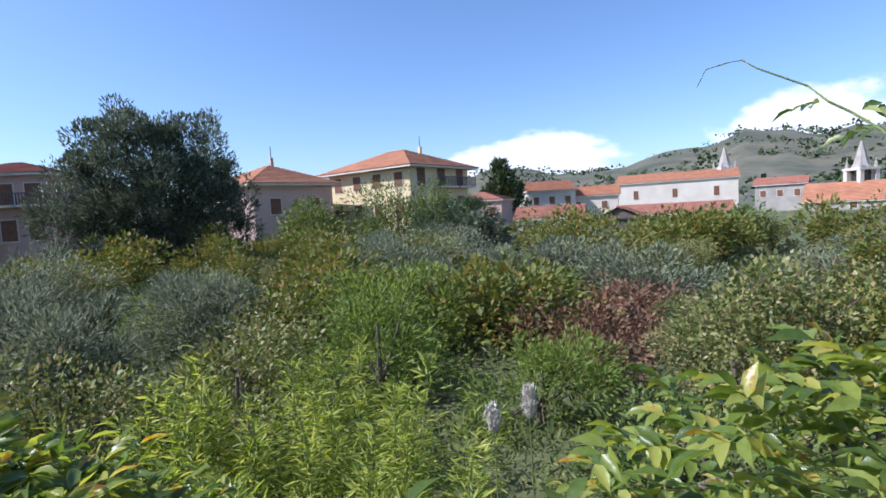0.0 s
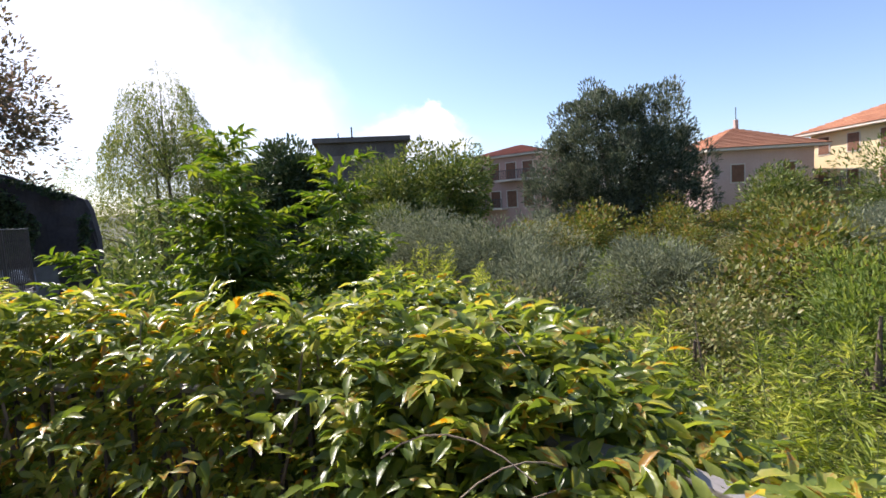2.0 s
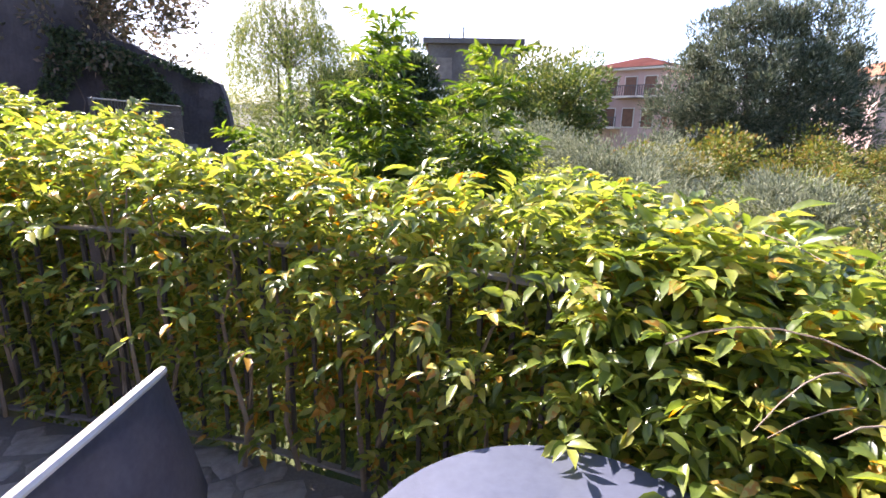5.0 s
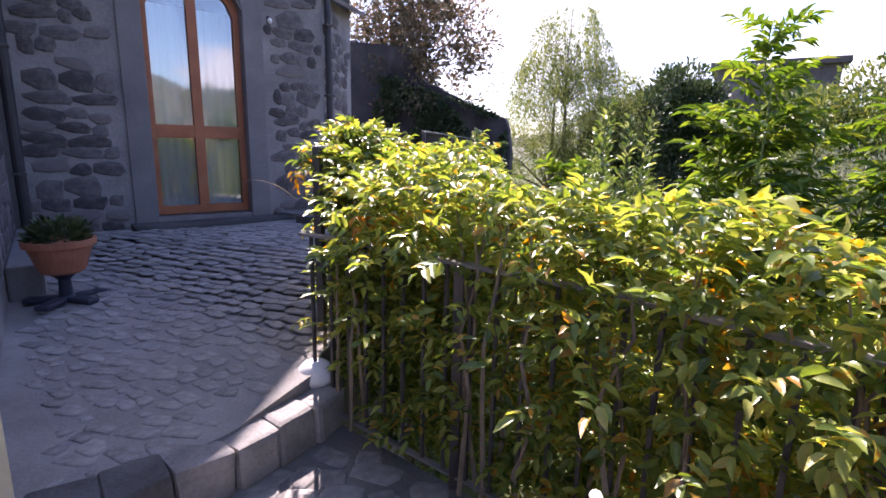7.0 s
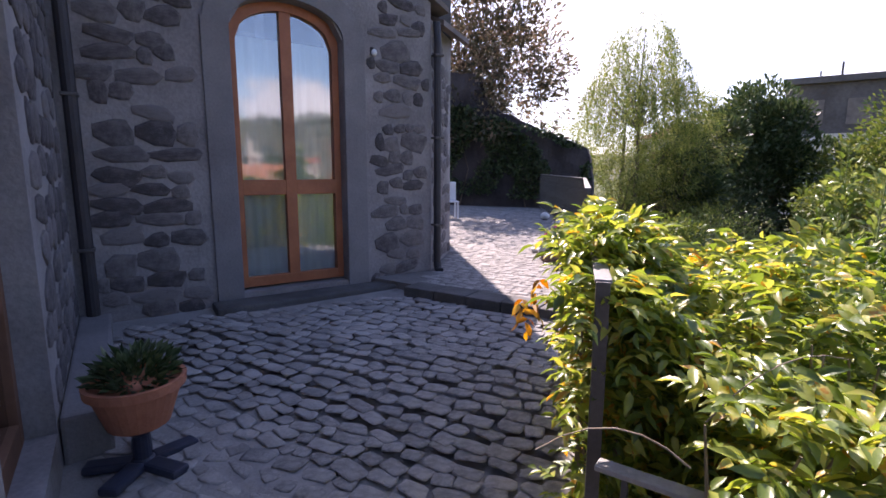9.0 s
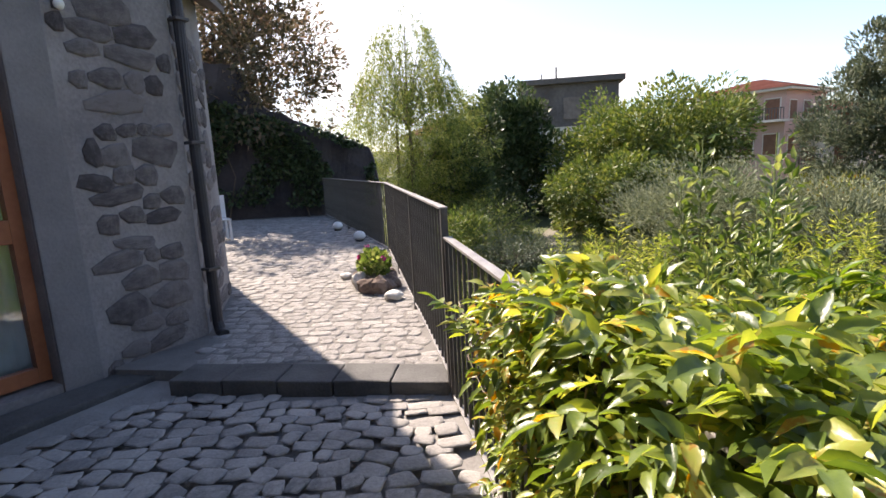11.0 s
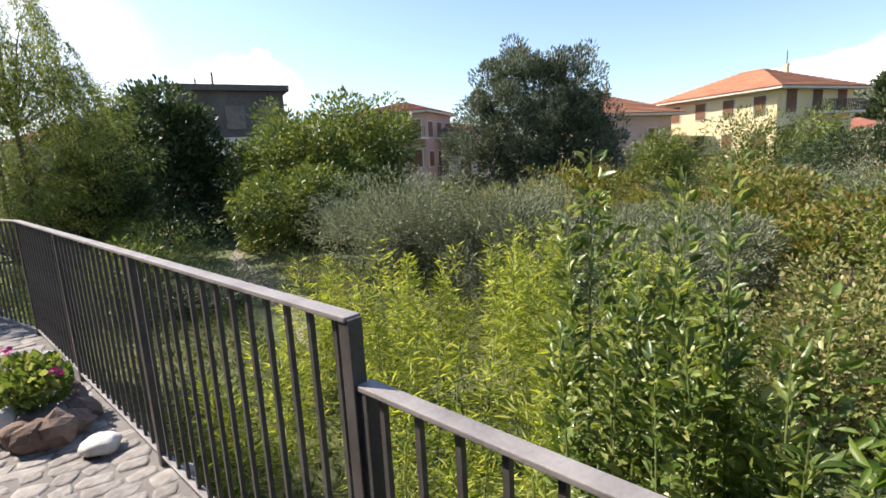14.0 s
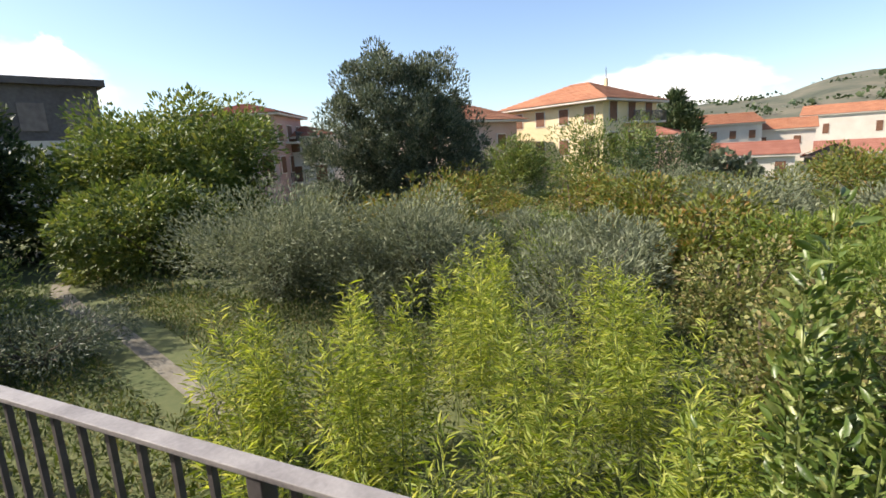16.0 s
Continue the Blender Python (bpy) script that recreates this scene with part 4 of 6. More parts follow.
for k in range(13):
    a = 2 * math.pi * k / 13
    bm = bmesh.new()
    g = bmesh.ops.create_icosphere(bm, subdivisions=2, radius=1.0)
    sx, sy, sz = trng.uniform(0.10, 0.15), trng.uniform(0.09, 0.13), trng.uniform(0.09, 0.13)
    for v in bm.verts:
        v.co *= 1 + 0.35 * noise.noise(v.co * 1.7 + Vector((k * 3.1, 0, 0)))
        v.co = Vector((v.co.x * sx, v.co.y * sy, v.co.z * sz + sz * 0.8)) + Vector((math.cos(a) * 0.22, math.sin(a) * 0.50, 0))
    part("stone", bm, M_ROCK if k == 7 else M_LOG, tr)
part("soil", lathe([(0.16, 0.0), (0.21, 0.12), (0.16, 0.16), (0.01, 0.17)], 16), M_JOINT, tr).matrix_basis = Matrix.Diagonal((1, 2.2, 1, 1))
p = ball_points(prng, 900) * np.array((0.22, 0.36, 0.19)) + np.array((0, 0.05, 0.29))
foliage("geranium", tr, leaves(p, p - np.array((0, 0, 0.05)) + prng.normal(size=p.shape) * 0.1, prng, 0.06, 0.055), L_LAUREL)
p = unit(prng.normal(size=(4, 3))) * np.array((0.2, 0.36, 0.12)) + np.array((0, 0.05, 0.42))
p = np.repeat(p, 9, 0) + prng.normal(size=(4 * 9, 3)) * 0.012
foliage("flowers", tr, leaves(p, prng.normal(size=p.shape), prng, 0.045, 0.045), M_PINKFLOWER, "pink geranium heads")
for k, (x, y, s) in enumerate(((-2.09, 7.28, 0.085), (-2.66, 8.35, 0.07))):
    bm = bmesh.new()
    bmesh.ops.create_icosphere(bm, subdivisions=3, radius=1.0)
    for v in bm.verts:
        v.co *= 1 + 0.3 * noise.noise(v.co * 1.3 + Vector((k * 5.0, 2, 0)))
        v.co = Vector((x, y, 0.165)) + Vector((v.co.x * s * 1.1, v.co.y * s, (v.co.z + 0.85) * s * 0.62))
    tagged(smooth(mesh_ob("rock", bm, M_ROCK)), "pale rounded stone on the cobbles", "stone", "edging stones")

# ---- houses far off ----
def window_on(parent, m, s, z, w, h, material=None, balcony=False):
    win = part("window", box(s - w / 2 - 0.1, -0.05, z - 0.1, s + w / 2 + 0.1, 0.1, z + h + 0.1, 0, m), M_WHITEW, parent)
    part("pane", box(s - w / 2, -0.08, z, s + w / 2, 0.05, z + h, 0, m), material or M_SHUTTER, win)
    if balcony:
        bal = part("balcony", box(s - w * 1.2, -1.2, z - 0.25, s + w * 1.2, 0.0, z - 0.05, 0, m), M_WHITEW, parent)
        for i in range(13):
            t = s - w * 1.2 + w * 2.4 * i / 12
            part("baluster", box(t - 0.03, -1.2, z - 0.05, t + 0.03, -1.14, z + 0.88, 0, m), M_IRON, bal)
        part("balcony_rail", box(s - w * 1.2, -1.22, z + 0.88, s + w * 1.2, -1.12, z + 0.96, 0, m), M_IRON, bal)


def house(name, label, x, y, yaw, w, d, z0, eave, ridge, wall_m, roof_m, over=0.6, hip=True, flat=False, chimney=None, group=""):
    """Walls, hipped or gabled roof with overhang and tile courses. The local -y face is the front."""
    h = thing(name, label, "house", (x, y, z0), yaw, group)
    hh, rr = eave - z0, ridge - z0
    part("wall", box(-w / 2, -d / 2, 0, w / 2, d / 2, hh), wall_m, h)
    if flat:
        part("roof", box(-w / 2 - over, -d / 2 - over, hh, w / 2 + over, d / 2 + over, rr), roof_m, h)
        return h
    a, b = w / 2 + over, d / 2 + over
    k = max(0.0, a - b) if hip else a
    bm = bmesh.new()
    n = 14

    def rows(p0, p1, q0, q1):
        """One roof plane as lapped tile courses from eave p0-p1 to ridge q0-q1."""
        for i in range(n):
            t0, t1 = i / n, (i + 1) / n
            e0, e1 = p0.lerp(q0, t0), p1.lerp(q1, t0)
            f0, f1 = p0.lerp(q0, t1), p1.lerp(q1, t1)
            lift = Vector((0, 0, 0.07))
            v = [bm.verts.new(c) for c in (e0 + lift, e1 + lift, f1, f0)]
            bm.faces.new(v)
            u = [bm.verts.new(c) for c in (e0, e1, e1 + lift, e0 + lift)]
            bm.faces.new(u)

    E = [Vector(c) for c in ((-a, -b, hh), (a, -b, hh), (a, b, hh), (-a, b, hh))]
    R = [Vector((-k, 0, rr)), Vector((k, 0, rr))]
    rows(E[0], E[1], R[0], R[1])
    rows(E[2], E[3], R[1], R[0])
    if hip:
        rows(E[1], E[2], R[1], R[1])
        rows(E[3], E[0], R[0], R[0])
    bm.faces.new([bm.verts.new(c - Vector((0, 0, 0.02))) for c in E])
    part("roof", bm, roof_m, h)
    part("eave", box(-a + 0.05, -b + 0.05, hh - 0.22, a - 0.05, b - 0.05, hh - 0.03), M_WHITEW if wall_m is not M_GREYW else M_GREYW, h)
    if not hip:
        for s in (-w / 2 + 0.15, w / 2 - 0.15):
            bm = bmesh.new()
            lo = [bm.verts.new((s - 0.15, *c)) for c in ((-d / 2, hh), (d / 2, hh), (0, rr - 0.15))]
            hi = [bm.verts.new((s + 0.15, *c)) for c in ((-d / 2, hh), (d / 2, hh), (0, rr - 0.15))]
            bm.faces.new(lo[::-1])
            bm.faces.new(hi)
            for i in range(3):
                bm.faces.new((lo[i], lo[(i + 1) % 3], hi[(i + 1) % 3], hi[i]))
            part("gable", bm, wall_m, h)
    if chimney:
        part("chimney", box(chimney[0] - 0.16, chimney[1] - 0.16, hh, chimney[0] + 0.16, chimney[1] + 0.16, rr + chimney[2]), wall_m, h)
        part("aerial", tube([(chimney[0], chimney[1], rr), (chimney[0], chimney[1], rr + chimney[2] + 1.2)], 0.04, 6), M_IRON, h)
    return h


def facade(h, w, d, side, storeys, z_first, count, win=(1.1, 1.5), gap=3.1, balcony=()):
    ln = w if side in (0, 2) else d
    off = d / 2 if side in (0, 2) else w / 2
    m = pose(0, 0, 0, 0, 0, 90 * side) @ Matrix.Translation((0, -off, 0))
    for k in range(storeys):
        for i in range(count):
            s = -ln / 2 + ln * (i + 0.5) / count
            window_on(h, m, s, z_first + k * gap, win[0], win[1], None, (k, i) in balcony)


yh = house("yellow_house", "yellow two-storey house with a hipped terracotta roof and balconies", 55.3, 22.2, -109, 12.2, 10.4, -2.6, 6.0, 8.45, M_YELLOW, M_ROOF, 1.0, chimney=(2.4, 1.2, 0.2))
facade(yh, 12.2, 10.4, 0, 2, 3.4, 4, balcony=((0, 0), (0, 1)))
facade(yh, 12.2, 10.4, 1, 2, 3.4, 3, (1.3, 2.0), balcony=((1, 1), (1, 2), (0, 1), (0, 2)))
ph = house("pink_house", "pale pink house with a hipped terracotta roof", 46.2, 33.2, -113, 9.4, 9, -2.6, 4.75, 7.0, M_PINK, M_ROOF, 0.9, chimney=(-0.6, 0.8, 0.9))
facade(ph, 9.4, 9, 1, 1, 4.4, 2)
facade(ph, 9.4, 9, 0, 1, 4.4, 2)
ap = house("apartment_house", "rose and grey apartment house with balconies and a low tiled roof", 33.6, 51.0, -62, 8.5, 8, -2.6, 6.5, 7.9, M_ROSE, M_ROOFRED, 0.7)
facade(ap, 8.5, 8, 0, 2, 3.3, 4, (1.2, 1.8), balcony=((0, 0), (0, 1), (1, 2), (1, 3), (1, 0)))
facade(ap, 8.5, 8, 1, 2, 3.3, 3, (1.2, 1.6), balcony=((1, 1),))
ap2 = house("apartment_house", "cream apartment house with stepped balconies", 39.5, 49.0, -62, 8, 8, -2.6, 4.3, 5.6, M_WHITEW, M_ROOFRED, 0.6)
facade(ap2, 8, 8, 0, 2, 2.2, 3, (1.2, 1.6), balcony=((0, 1), (1, 0), (1, 2)))
fb = house("concrete_house", "unfinished flat-roofed concrete house with stained walls", 15.6, 55.3, -14, 9, 9, -2.6, 8.3, 8.8, M_GREYW, M_GREYW, 0.5, flat=True)
part("lower_wall", box(-4.45, -4.62, 0, 4.45, -4.5, 6.9), M_WHITEW, fb, "paler rendered lower storey")
for s in (-2.9, 0.2, 3.0):
    part("opening", box(s - 0.8, -4.6, 7.6, s + 0.8, -4.4, 9.6), M_OLDTILE, fb, "dark brick infill")
part("aerial", tube([(-1, 0, 11.3), (-1, 0, 13.2)], 0.09, 6), M_IRON, fb)
part("aerial", tube([(-2.5, 0, 11.3), (-2.5, 0, 12.6)], 0.07, 6), M_IRON, fb)
# town roofs
for nm, lb, x, y, yaw, w, d, eave, ridge, wm, rm, hip in (
        ("village_house", "rose house with a red tiled roof", 75, 17.0, -95, 8, 8, 2.4, 3.7, M_ROSE, M_ROOFRED, True),
        ("village_house", "pale house with a tiled gable roof", 91, 9.5, -70, 8, 9, 3.6, 5.3, M_WHITEW, M_ROOF, False),
        ("village_house", "pale low house with a tiled roof", 95, 3.8, -92, 13, 9, 2.4, 4.1, M_WHITEW, M_ROOF, False),
        ("village_house", "rose house with a low roof", 104, 13.6, -92, 12, 9, 2.9, 4.5, M_ROSE, M_ROOFRED, False),
        ("village_house", "small shed with a red tiled gable", 70.5, -2.5, -10, 5, 5, -0.9, 0.4, M_GREYW, M_ROOF, False),
        ("village_house", "long low shed with tiled roof", 88, -10.6, -95, 16, 7, -1.2, 0.4, M_WHITEW, M_ROOFRED, False),
        ("village_house", "stone house with a tiled roof", 114, -33.0, -110, 8, 8, 2.6, 4.0, M_STONEW, M_ROOFRED, False),
        ("village_house", "pale chapel with a shallow tiled roof", 103, -40.5, -114, 13, 10, -0.9, 2.2, M_STONEW, M_ROOF, False),
        ("village_house", "grey house with tiled roof", 70, -48, -125, 12, 9, 0.2, 2.0, M_WHITEW, M_ROOF, False),
        ("village_house", "red roofed house beyond the trees", 3.0, 60.0, 0, 9, 9, 4.3, 6.2, M_STONEW, M_ROOFRED, True),
        ("village_house", "tiled house behind the hedge", 60, 5.5, -90, 7, 6, -0.2, 1.1, M_WHITEW, M_ROOFRED, False)):
    h = house(nm, lb, x, y, yaw, w, d, -2.6, eave, ridge, wm, rm, 0.4, hip, group="village houses")
    facade(h, w, d, 0, 1, max(0.5, eave + 2.6 - 2.3), 3, (0.9, 1.2))
ch = house("church", "pale church with a long tiled nave roof", 127.5, -16.0, -99, 24, 12, -2.6, 4.9, 7.0, M_WHITEW, M_ROOF, 0.4, False)
facade(ch, 24, 12, 0, 1, 3.8, 3, (1.0, 1.9))


def tower(x, y, w, z_top, z_spire, label):
    t = thing("bell_tower", label, "bell tower", (x, y, -2.6), 20)
    hh = z_top + 2.6
    part("shaft", box(-w / 2, -w / 2, 0, w / 2, w / 2, hh - 2.8), M_WHITEW, t)
    for sx in (-1, 1):
        for sy in (-1, 1):
            part("pier", box(sx * w / 2 - 0.35, sy * w / 2 - 0.35, hh - 2.8, sx * w / 2 + 0.35, sy * w / 2 + 0.35, hh), M_WHITEW, t)
    # Solid near-black block in place of the shade inside the open belfry.
    part("core", box(-w * 0.33, -w * 0.33, hh - 2.8, w * 0.33, w * 0.33, hh), M_BELFRYSHADE, t, "solid dark block standing for the shaded belfry opening")
    part("cornice", box(-w / 2 - 0.45, -w / 2 - 0.45, hh, w / 2 + 0.45, w / 2 + 0.45, hh + 0.4), M_WHITEW, t)
    part("spire", lathe([(w * 0.55, hh + 0.4), (w * 0.42, hh + 1.0), (w * 0.06, z_spire + 2.6), (0.05, z_spire + 2.7)], 8), M_STONEW, t)
    for sx in (-1, 1):
        for sy in (-1, 1):
            part("pinnacle", lathe([(0.3, hh + 0.4), (0.22, hh + 1.0), (0.03, hh + 1.9)], 8), M_STONEW, t).matrix_basis = pose(sx * w * 0.5, sy * w * 0.5, 0)


tower(126.7, -25.8, 3.0, 6.6, 11.4, "stone bell tower with a pointed spire beside the church")
tower(104.2, -41.8, 2.7, 4.0, 8.8, "pale bell tower with pinnacles and a pointed spire")


# ---- trees and shrubs ----
def crown_sets(rng, radius, height, z0, clumps, count, length, width, droop=0.0, puff=0.3, template=LEAF_PLAIN, shell=0.55, taper=0.0, plain=False):
    """Clumps spread through an uneven egg shape; returns leaves and clump centres."""
    lobes = 3 + int(clumps / 25)
    la = rng.uniform(0, 2 * math.pi, lobes)
    lc = np.stack([np.cos(la) * 0.42, np.sin(la) * 0.42, rng.uniform(-0.35, 0.45, lobes)], -1)
    lr = rng.uniform(0.45, 0.68, lobes)
    if plain:
        lc, lr = lc * 0.12, lr * 0 + 0.95
    pick = rng.integers(0, lobes, size=clumps)
    c = lc[pick] + lr[pick][:, None] * unit(rng.normal(size=(clumps, 3))) * (shell + (1 - shell) * rng.uniform(0, 1, size=(clumps, 1)) ** 0.6) * rng.uniform(0.8, 1.1, size=(clumps, 1))
    c[:, :2] /= np.percentile(np.linalg.norm(c[:, :2], axis=1), 92)
    lo, hi = np.percentile(c[:, 2], (3, 97))
    c[:, 2] = np.clip((c[:, 2] - lo) / (hi - lo), -0.02, 1.04)
    c[:, :2] *= (1 - taper * np.clip(c[:, 2:], 0, 1))
    c = c * np.array((radius, radius, height)) + np.array((0, 0, z0))
    k = rng.integers(0, clumps, size=count)
    size = radius * puff * rng.uniform(0.6, 1.3, size=clumps)[k][:, None]
    off = unit(rng.normal(size=(count, 3))) * rng.uniform(0.25, 1, size=(count, 1)) ** 0.5
    p = c[k] + off * size * np.array((1, 1, 0.85))
    ax = off + unit(p - np.array((0, 0, z0 + height * 0.4))) * 0.6 + rng.normal(size=p.shape) * 0.45
    ax[:, 2] += 0.25 - droop
    return leaves(p, ax, rng, length, width, template), c


def tree(name, label, category, x, y, ztop, radius, crown_h, leaf_m, clumps, count, length, width, seed, droop=0.0, puff=0.3, taper=0.0, trunk=0.12, zbase=None, shell=0.55, group="", bark=None, squash=1.0):
    rng = np.random.default_rng(seed)
    zb = ground_z(x, y) - 0.05 if zbase is None else zbase
    t = thing(name, label, category, (x, y, zb), 0, group)
    hz = ztop - zb
    z0 = max(0.12, hz - crown_h * 1.12) if crown_h > hz * 0.5 else hz - crown_h
    crown_h = hz - z0
    sets, c = crown_sets(rng, radius * 0.92, crown_h * 0.84, z0, clumps, count, length, width, droop, puff, LEAF_PLAIN, shell, taper)
    bm = bmesh.new()
    fork = max(0.3, z0 + crown_h * 0.12)
    lean = rng.normal(size=2) * 0.06 * hz
    add_tube(bm, [(0, 0, 0), (lean[0] * 0.3, lean[1] * 0.3, fork * 0.5), (lean[0] * 0.6, lean[1] * 0.6, fork), (lean[0], lean[1], z0 + crown_h * 0.7)], [trunk * 1.25, trunk, trunk * 0.85, trunk * 0.25], 8)
    for i in range(min(len(c), 16)):
        q = Vector(c[i])
        s = Vector((lean[0] * 0.6, lean[1] * 0.6, fork * rng.uniform(0.75, 1.2)))
        mid = s.lerp(q, 0.5) + Vector((rng.normal() * 0.08 * radius, rng.normal() * 0.08 * radius, 0.06 * crown_h))
        add_tube(bm, [s, mid, q], [trunk * 0.42, trunk * 0.25, trunk * 0.07], 5)
    part("trunk", bm, bark or M_BARK, t)
    foliage("crown", t, sets, leaf_m)
    return t


def weeping(name, label, x, y, ztop, radius, seed, count=420):
    """Light tree with long hanging sprays."""
    rng = np.random.default_rng(seed)
    zb = ground_z(x, y) - 0.05
    t = thing(name, label, "tree", (x, y, zb), 0)
    h = ztop - zb
    bm = bmesh.new()
    add_tube(bm, [(0, 0, 0), (0.1, 0.05, h * 0.35), (0.0, 0.1, h * 0.62), (0.1, 0.0, h * 0.9)], [0.13, 0.09, 0.05, 0.012], 8)
    pts, axes = [], []
    for i in range(count):
        a = rng.uniform(0, 2 * math.pi)
        r = radius * math.sqrt(rng.uniform(0.02, 1))
        top = h * (1.0 - 0.34 * (r / radius) ** 1.6) * rng.uniform(0.74, 1.0)
        p0 = np.array((math.cos(a) * r * 0.75, math.sin(a) * r * 0.75, top))
        ln = rng.uniform(1.0, 2.9)
        if i % 14 == 0:
            add_tube(bm, [(0.05, 0.05, h * 0.5), (p0[0] * 0.5, p0[1] * 0.5, max(h * 0.55, top * 0.85)), tuple(p0)], [0.03, 0.018, 0.005], 5)
        m = 46
        s = np.linspace(0, 1, m)
        out = np.array((math.cos(a), math.sin(a), 0)) * 0.35
        q = p0 + out * (s[:, None] ** 0.6) * ln * 0.8
        q[:, 2] += 0.12 * np.sin(s * 3) - ln * s ** 1.4
        q += rng.normal(size=q.shape) * 0.045
        pts.append(q)
        ax = rng.normal(size=q.shape) * 0.6
        ax[:, 2] -= 0.9
        axes.append(ax)
    part("trunk", bm, M_BARK, t)
    foliage("crown", t, leaves(np.concatenate(pts), np.concatenate(axes), rng, 0.15, 0.036), L_WILLOW)


def canes(name, label, category, x, y, ztop, radius, n, seed, leaf_m, length=0.13, width=0.017, per=60, template=LEAF_PLAIN, spire=0.35, stem_r=0.006, zbase=None, lift=-0.15, rise=0.55, group=""):
    """Clump of upright canes, leafy from low down, ending in loose spires."""
    rng = np.random.default_rng(seed)
    zb = ground_z(x, y) - 0.05 if zbase is None else zbase
    t = thing(name, label, category, (x, y, zb), 0, group)
    h = ztop - zb
    P, A = [], []
    for i in range(n):
        a, r = rng.uniform(0, 2 * math.pi), radius * math.sqrt(rng.uniform(0, 1))
        bx, by = math.cos(a) * r * 0.8, math.sin(a) * r * 0.8
        hh = h * (1 - 0.35 * (r / radius) ** 2) * rng.uniform(0.72, 1.0)
        tx, ty = math.cos(a) * r * 1.15 + rng.normal() * 0.1, math.sin(a) * r * 1.15 + rng.normal() * 0.1
        part("stem", tube([(bx, by, 0), ((bx + tx) / 2, (by + ty) / 2, hh * 0.6), (tx, ty, hh)], [stem_r, stem_r * 0.8, stem_r * 0.3], 4), M_GREENSTEM, t)
        s = 1 - (1 - 0.22) * rng.uniform(0, 1, size=per) ** 0.8
        c = np.stack([bx + (tx - bx) * s, by + (ty - by) * s, hh * s], -1)
        w = spire * (1.05 - s)[:, None] + 0.05
        d = rng.normal(size=(per, 3)) * np.array((1, 1, 0.45))
        P.append(c + unit(d) * w * rng.uniform(0, 1, size=(per, 1)))
        ax = unit(d) * np.array((1, 1, 0.3)) + rng.normal(size=(per, 3)) * 0.25
        ax[:, 2] += np.where(s > 0.75, rise, lift)
        A.append(ax)
    foliage("leaves", t, leaves(np.concatenate(P), np.concatenate(A), rng, length, width, template, 0.4, 0.35), leaf_m)
    return t


# large and far trees
def columnar_tree(name, label, x, y, lobes, leaf_m, seed):
    """Several rounded columns of foliage from one root; lobes: along left, depth, top, radius, leaves."""
    rng = np.random.default_rng(seed)
    zb = ground_z(x, y) - 0.05
    t = thing(name, label, "tree", (x, y, zb), 0)
    left, away = np.array((-0.70, 0.71)), np.array((0.71, 0.70))
    sets = []
    bm = bmesh.new()
    add_tube(bm, [(0, 0, 0), (0.1, 0, 1.2), (0, 0.1, 2.4)], [0.45, 0.35, 0.3], 8)
    for u, w, top, r, n in lobes:
        c = left * u + away * w
        h = top - zb
        v, _ = crown_sets(rng, r, h - 1.2, 0.5, 110, n, 0.26, 0.075, -0.35, 0.27, LEAF_PLAIN, 0.7, 0.05, True)
        v[0][:, :2] += c
        sets.append(v)
        add_tube(bm, [(0, 0.1, 1.6), (c[0] * 0.6, c[1] * 0.6, h * 0.45), (c[0], c[1], h * 0.85)], [0.26, 0.16, 0.03], 6)
    part("trunk", bm, M_BARK, t)
    foliage("crown", t, sets, leaf_m)


columnar_tree("evergreen_tree", "broad grey-green evergreen tree with two rounded crowns", 24.6, 24.8,
              ((1.6, 0.0, 8.3, 2.75, 21000), (-1.5, 0.4, 8.0, 2.85, 21000), (0.1, -0.6, 7.4, 2.7, 15000), (-2.9, 0.8, 5.6, 2.3, 10000), (4.0, 0.3, 5.4, 2.2, 10000)), L_GREYGREEN, 21)
tree("walnut_tree", "rounded walnut tree in full leaf", "tree", 13.3, 31.8, 5.3, 5.4, 7.2, L_MID, 200, 52000, 0.27, 0.12, 23, puff=0.24, trunk=0.2, droop=0.2)
tree("dark_tree", "dark glossy evergreen tree", "tree", 7.0, 37.0, 6.7, 4.7, 8.6, L_DARK, 120, 26000, 0.32, 0.14, 24, puff=0.3, trunk=0.2)
tree("dark_tree", "dark evergreen tree behind the path", "tree", 0.6, 29.0, 4.2, 2.4, 6.0, L_DARK, 60, 14000, 0.26, 0.11, 25, puff=0.3, trunk=0.2)
weeping("pepper_tree", "light green weeping tree with airy hanging sprays", -1.5, 26.8, 8.9, 3.2, 26, 430)
tree("pepper_tree", "rounded light green tree with fine drooping leaves", "tree", -2.2, 28.6, 6.1, 4.5, 7.8, L_WILLOW, 200, 52000, 0.17, 0.035, 31, droop=0.9, puff=0.2, trunk=0.16)
tree("walnut_tree", "low leafy young walnut beside the lawn", "tree", 8.3, 26.2, 1.4, 3.3, 3.5, L_MID, 110, 22000, 0.2, 0.09, 32, droop=0.2, puff=0.24, trunk=0.1)
tree("bare_tree", "thin-leaved tree with bronze leaves behind the wall", "tree", -7.0, 18.7, 8.7, 3.1, 5.6, L_SPARSE, 230, 17000, 0.17, 0.08, 28, puff=0.2, trunk=0.14, shell=0.25)
tree("bare_tree", "thin-leaved tree above the ruined wall", "tree", -11.2, 19.6, 7.6, 2.6, 4.6, L_SPARSE, 120, 8000, 0.16, 0.07, 29, puff=0.22, trunk=0.14, shell=0.3)
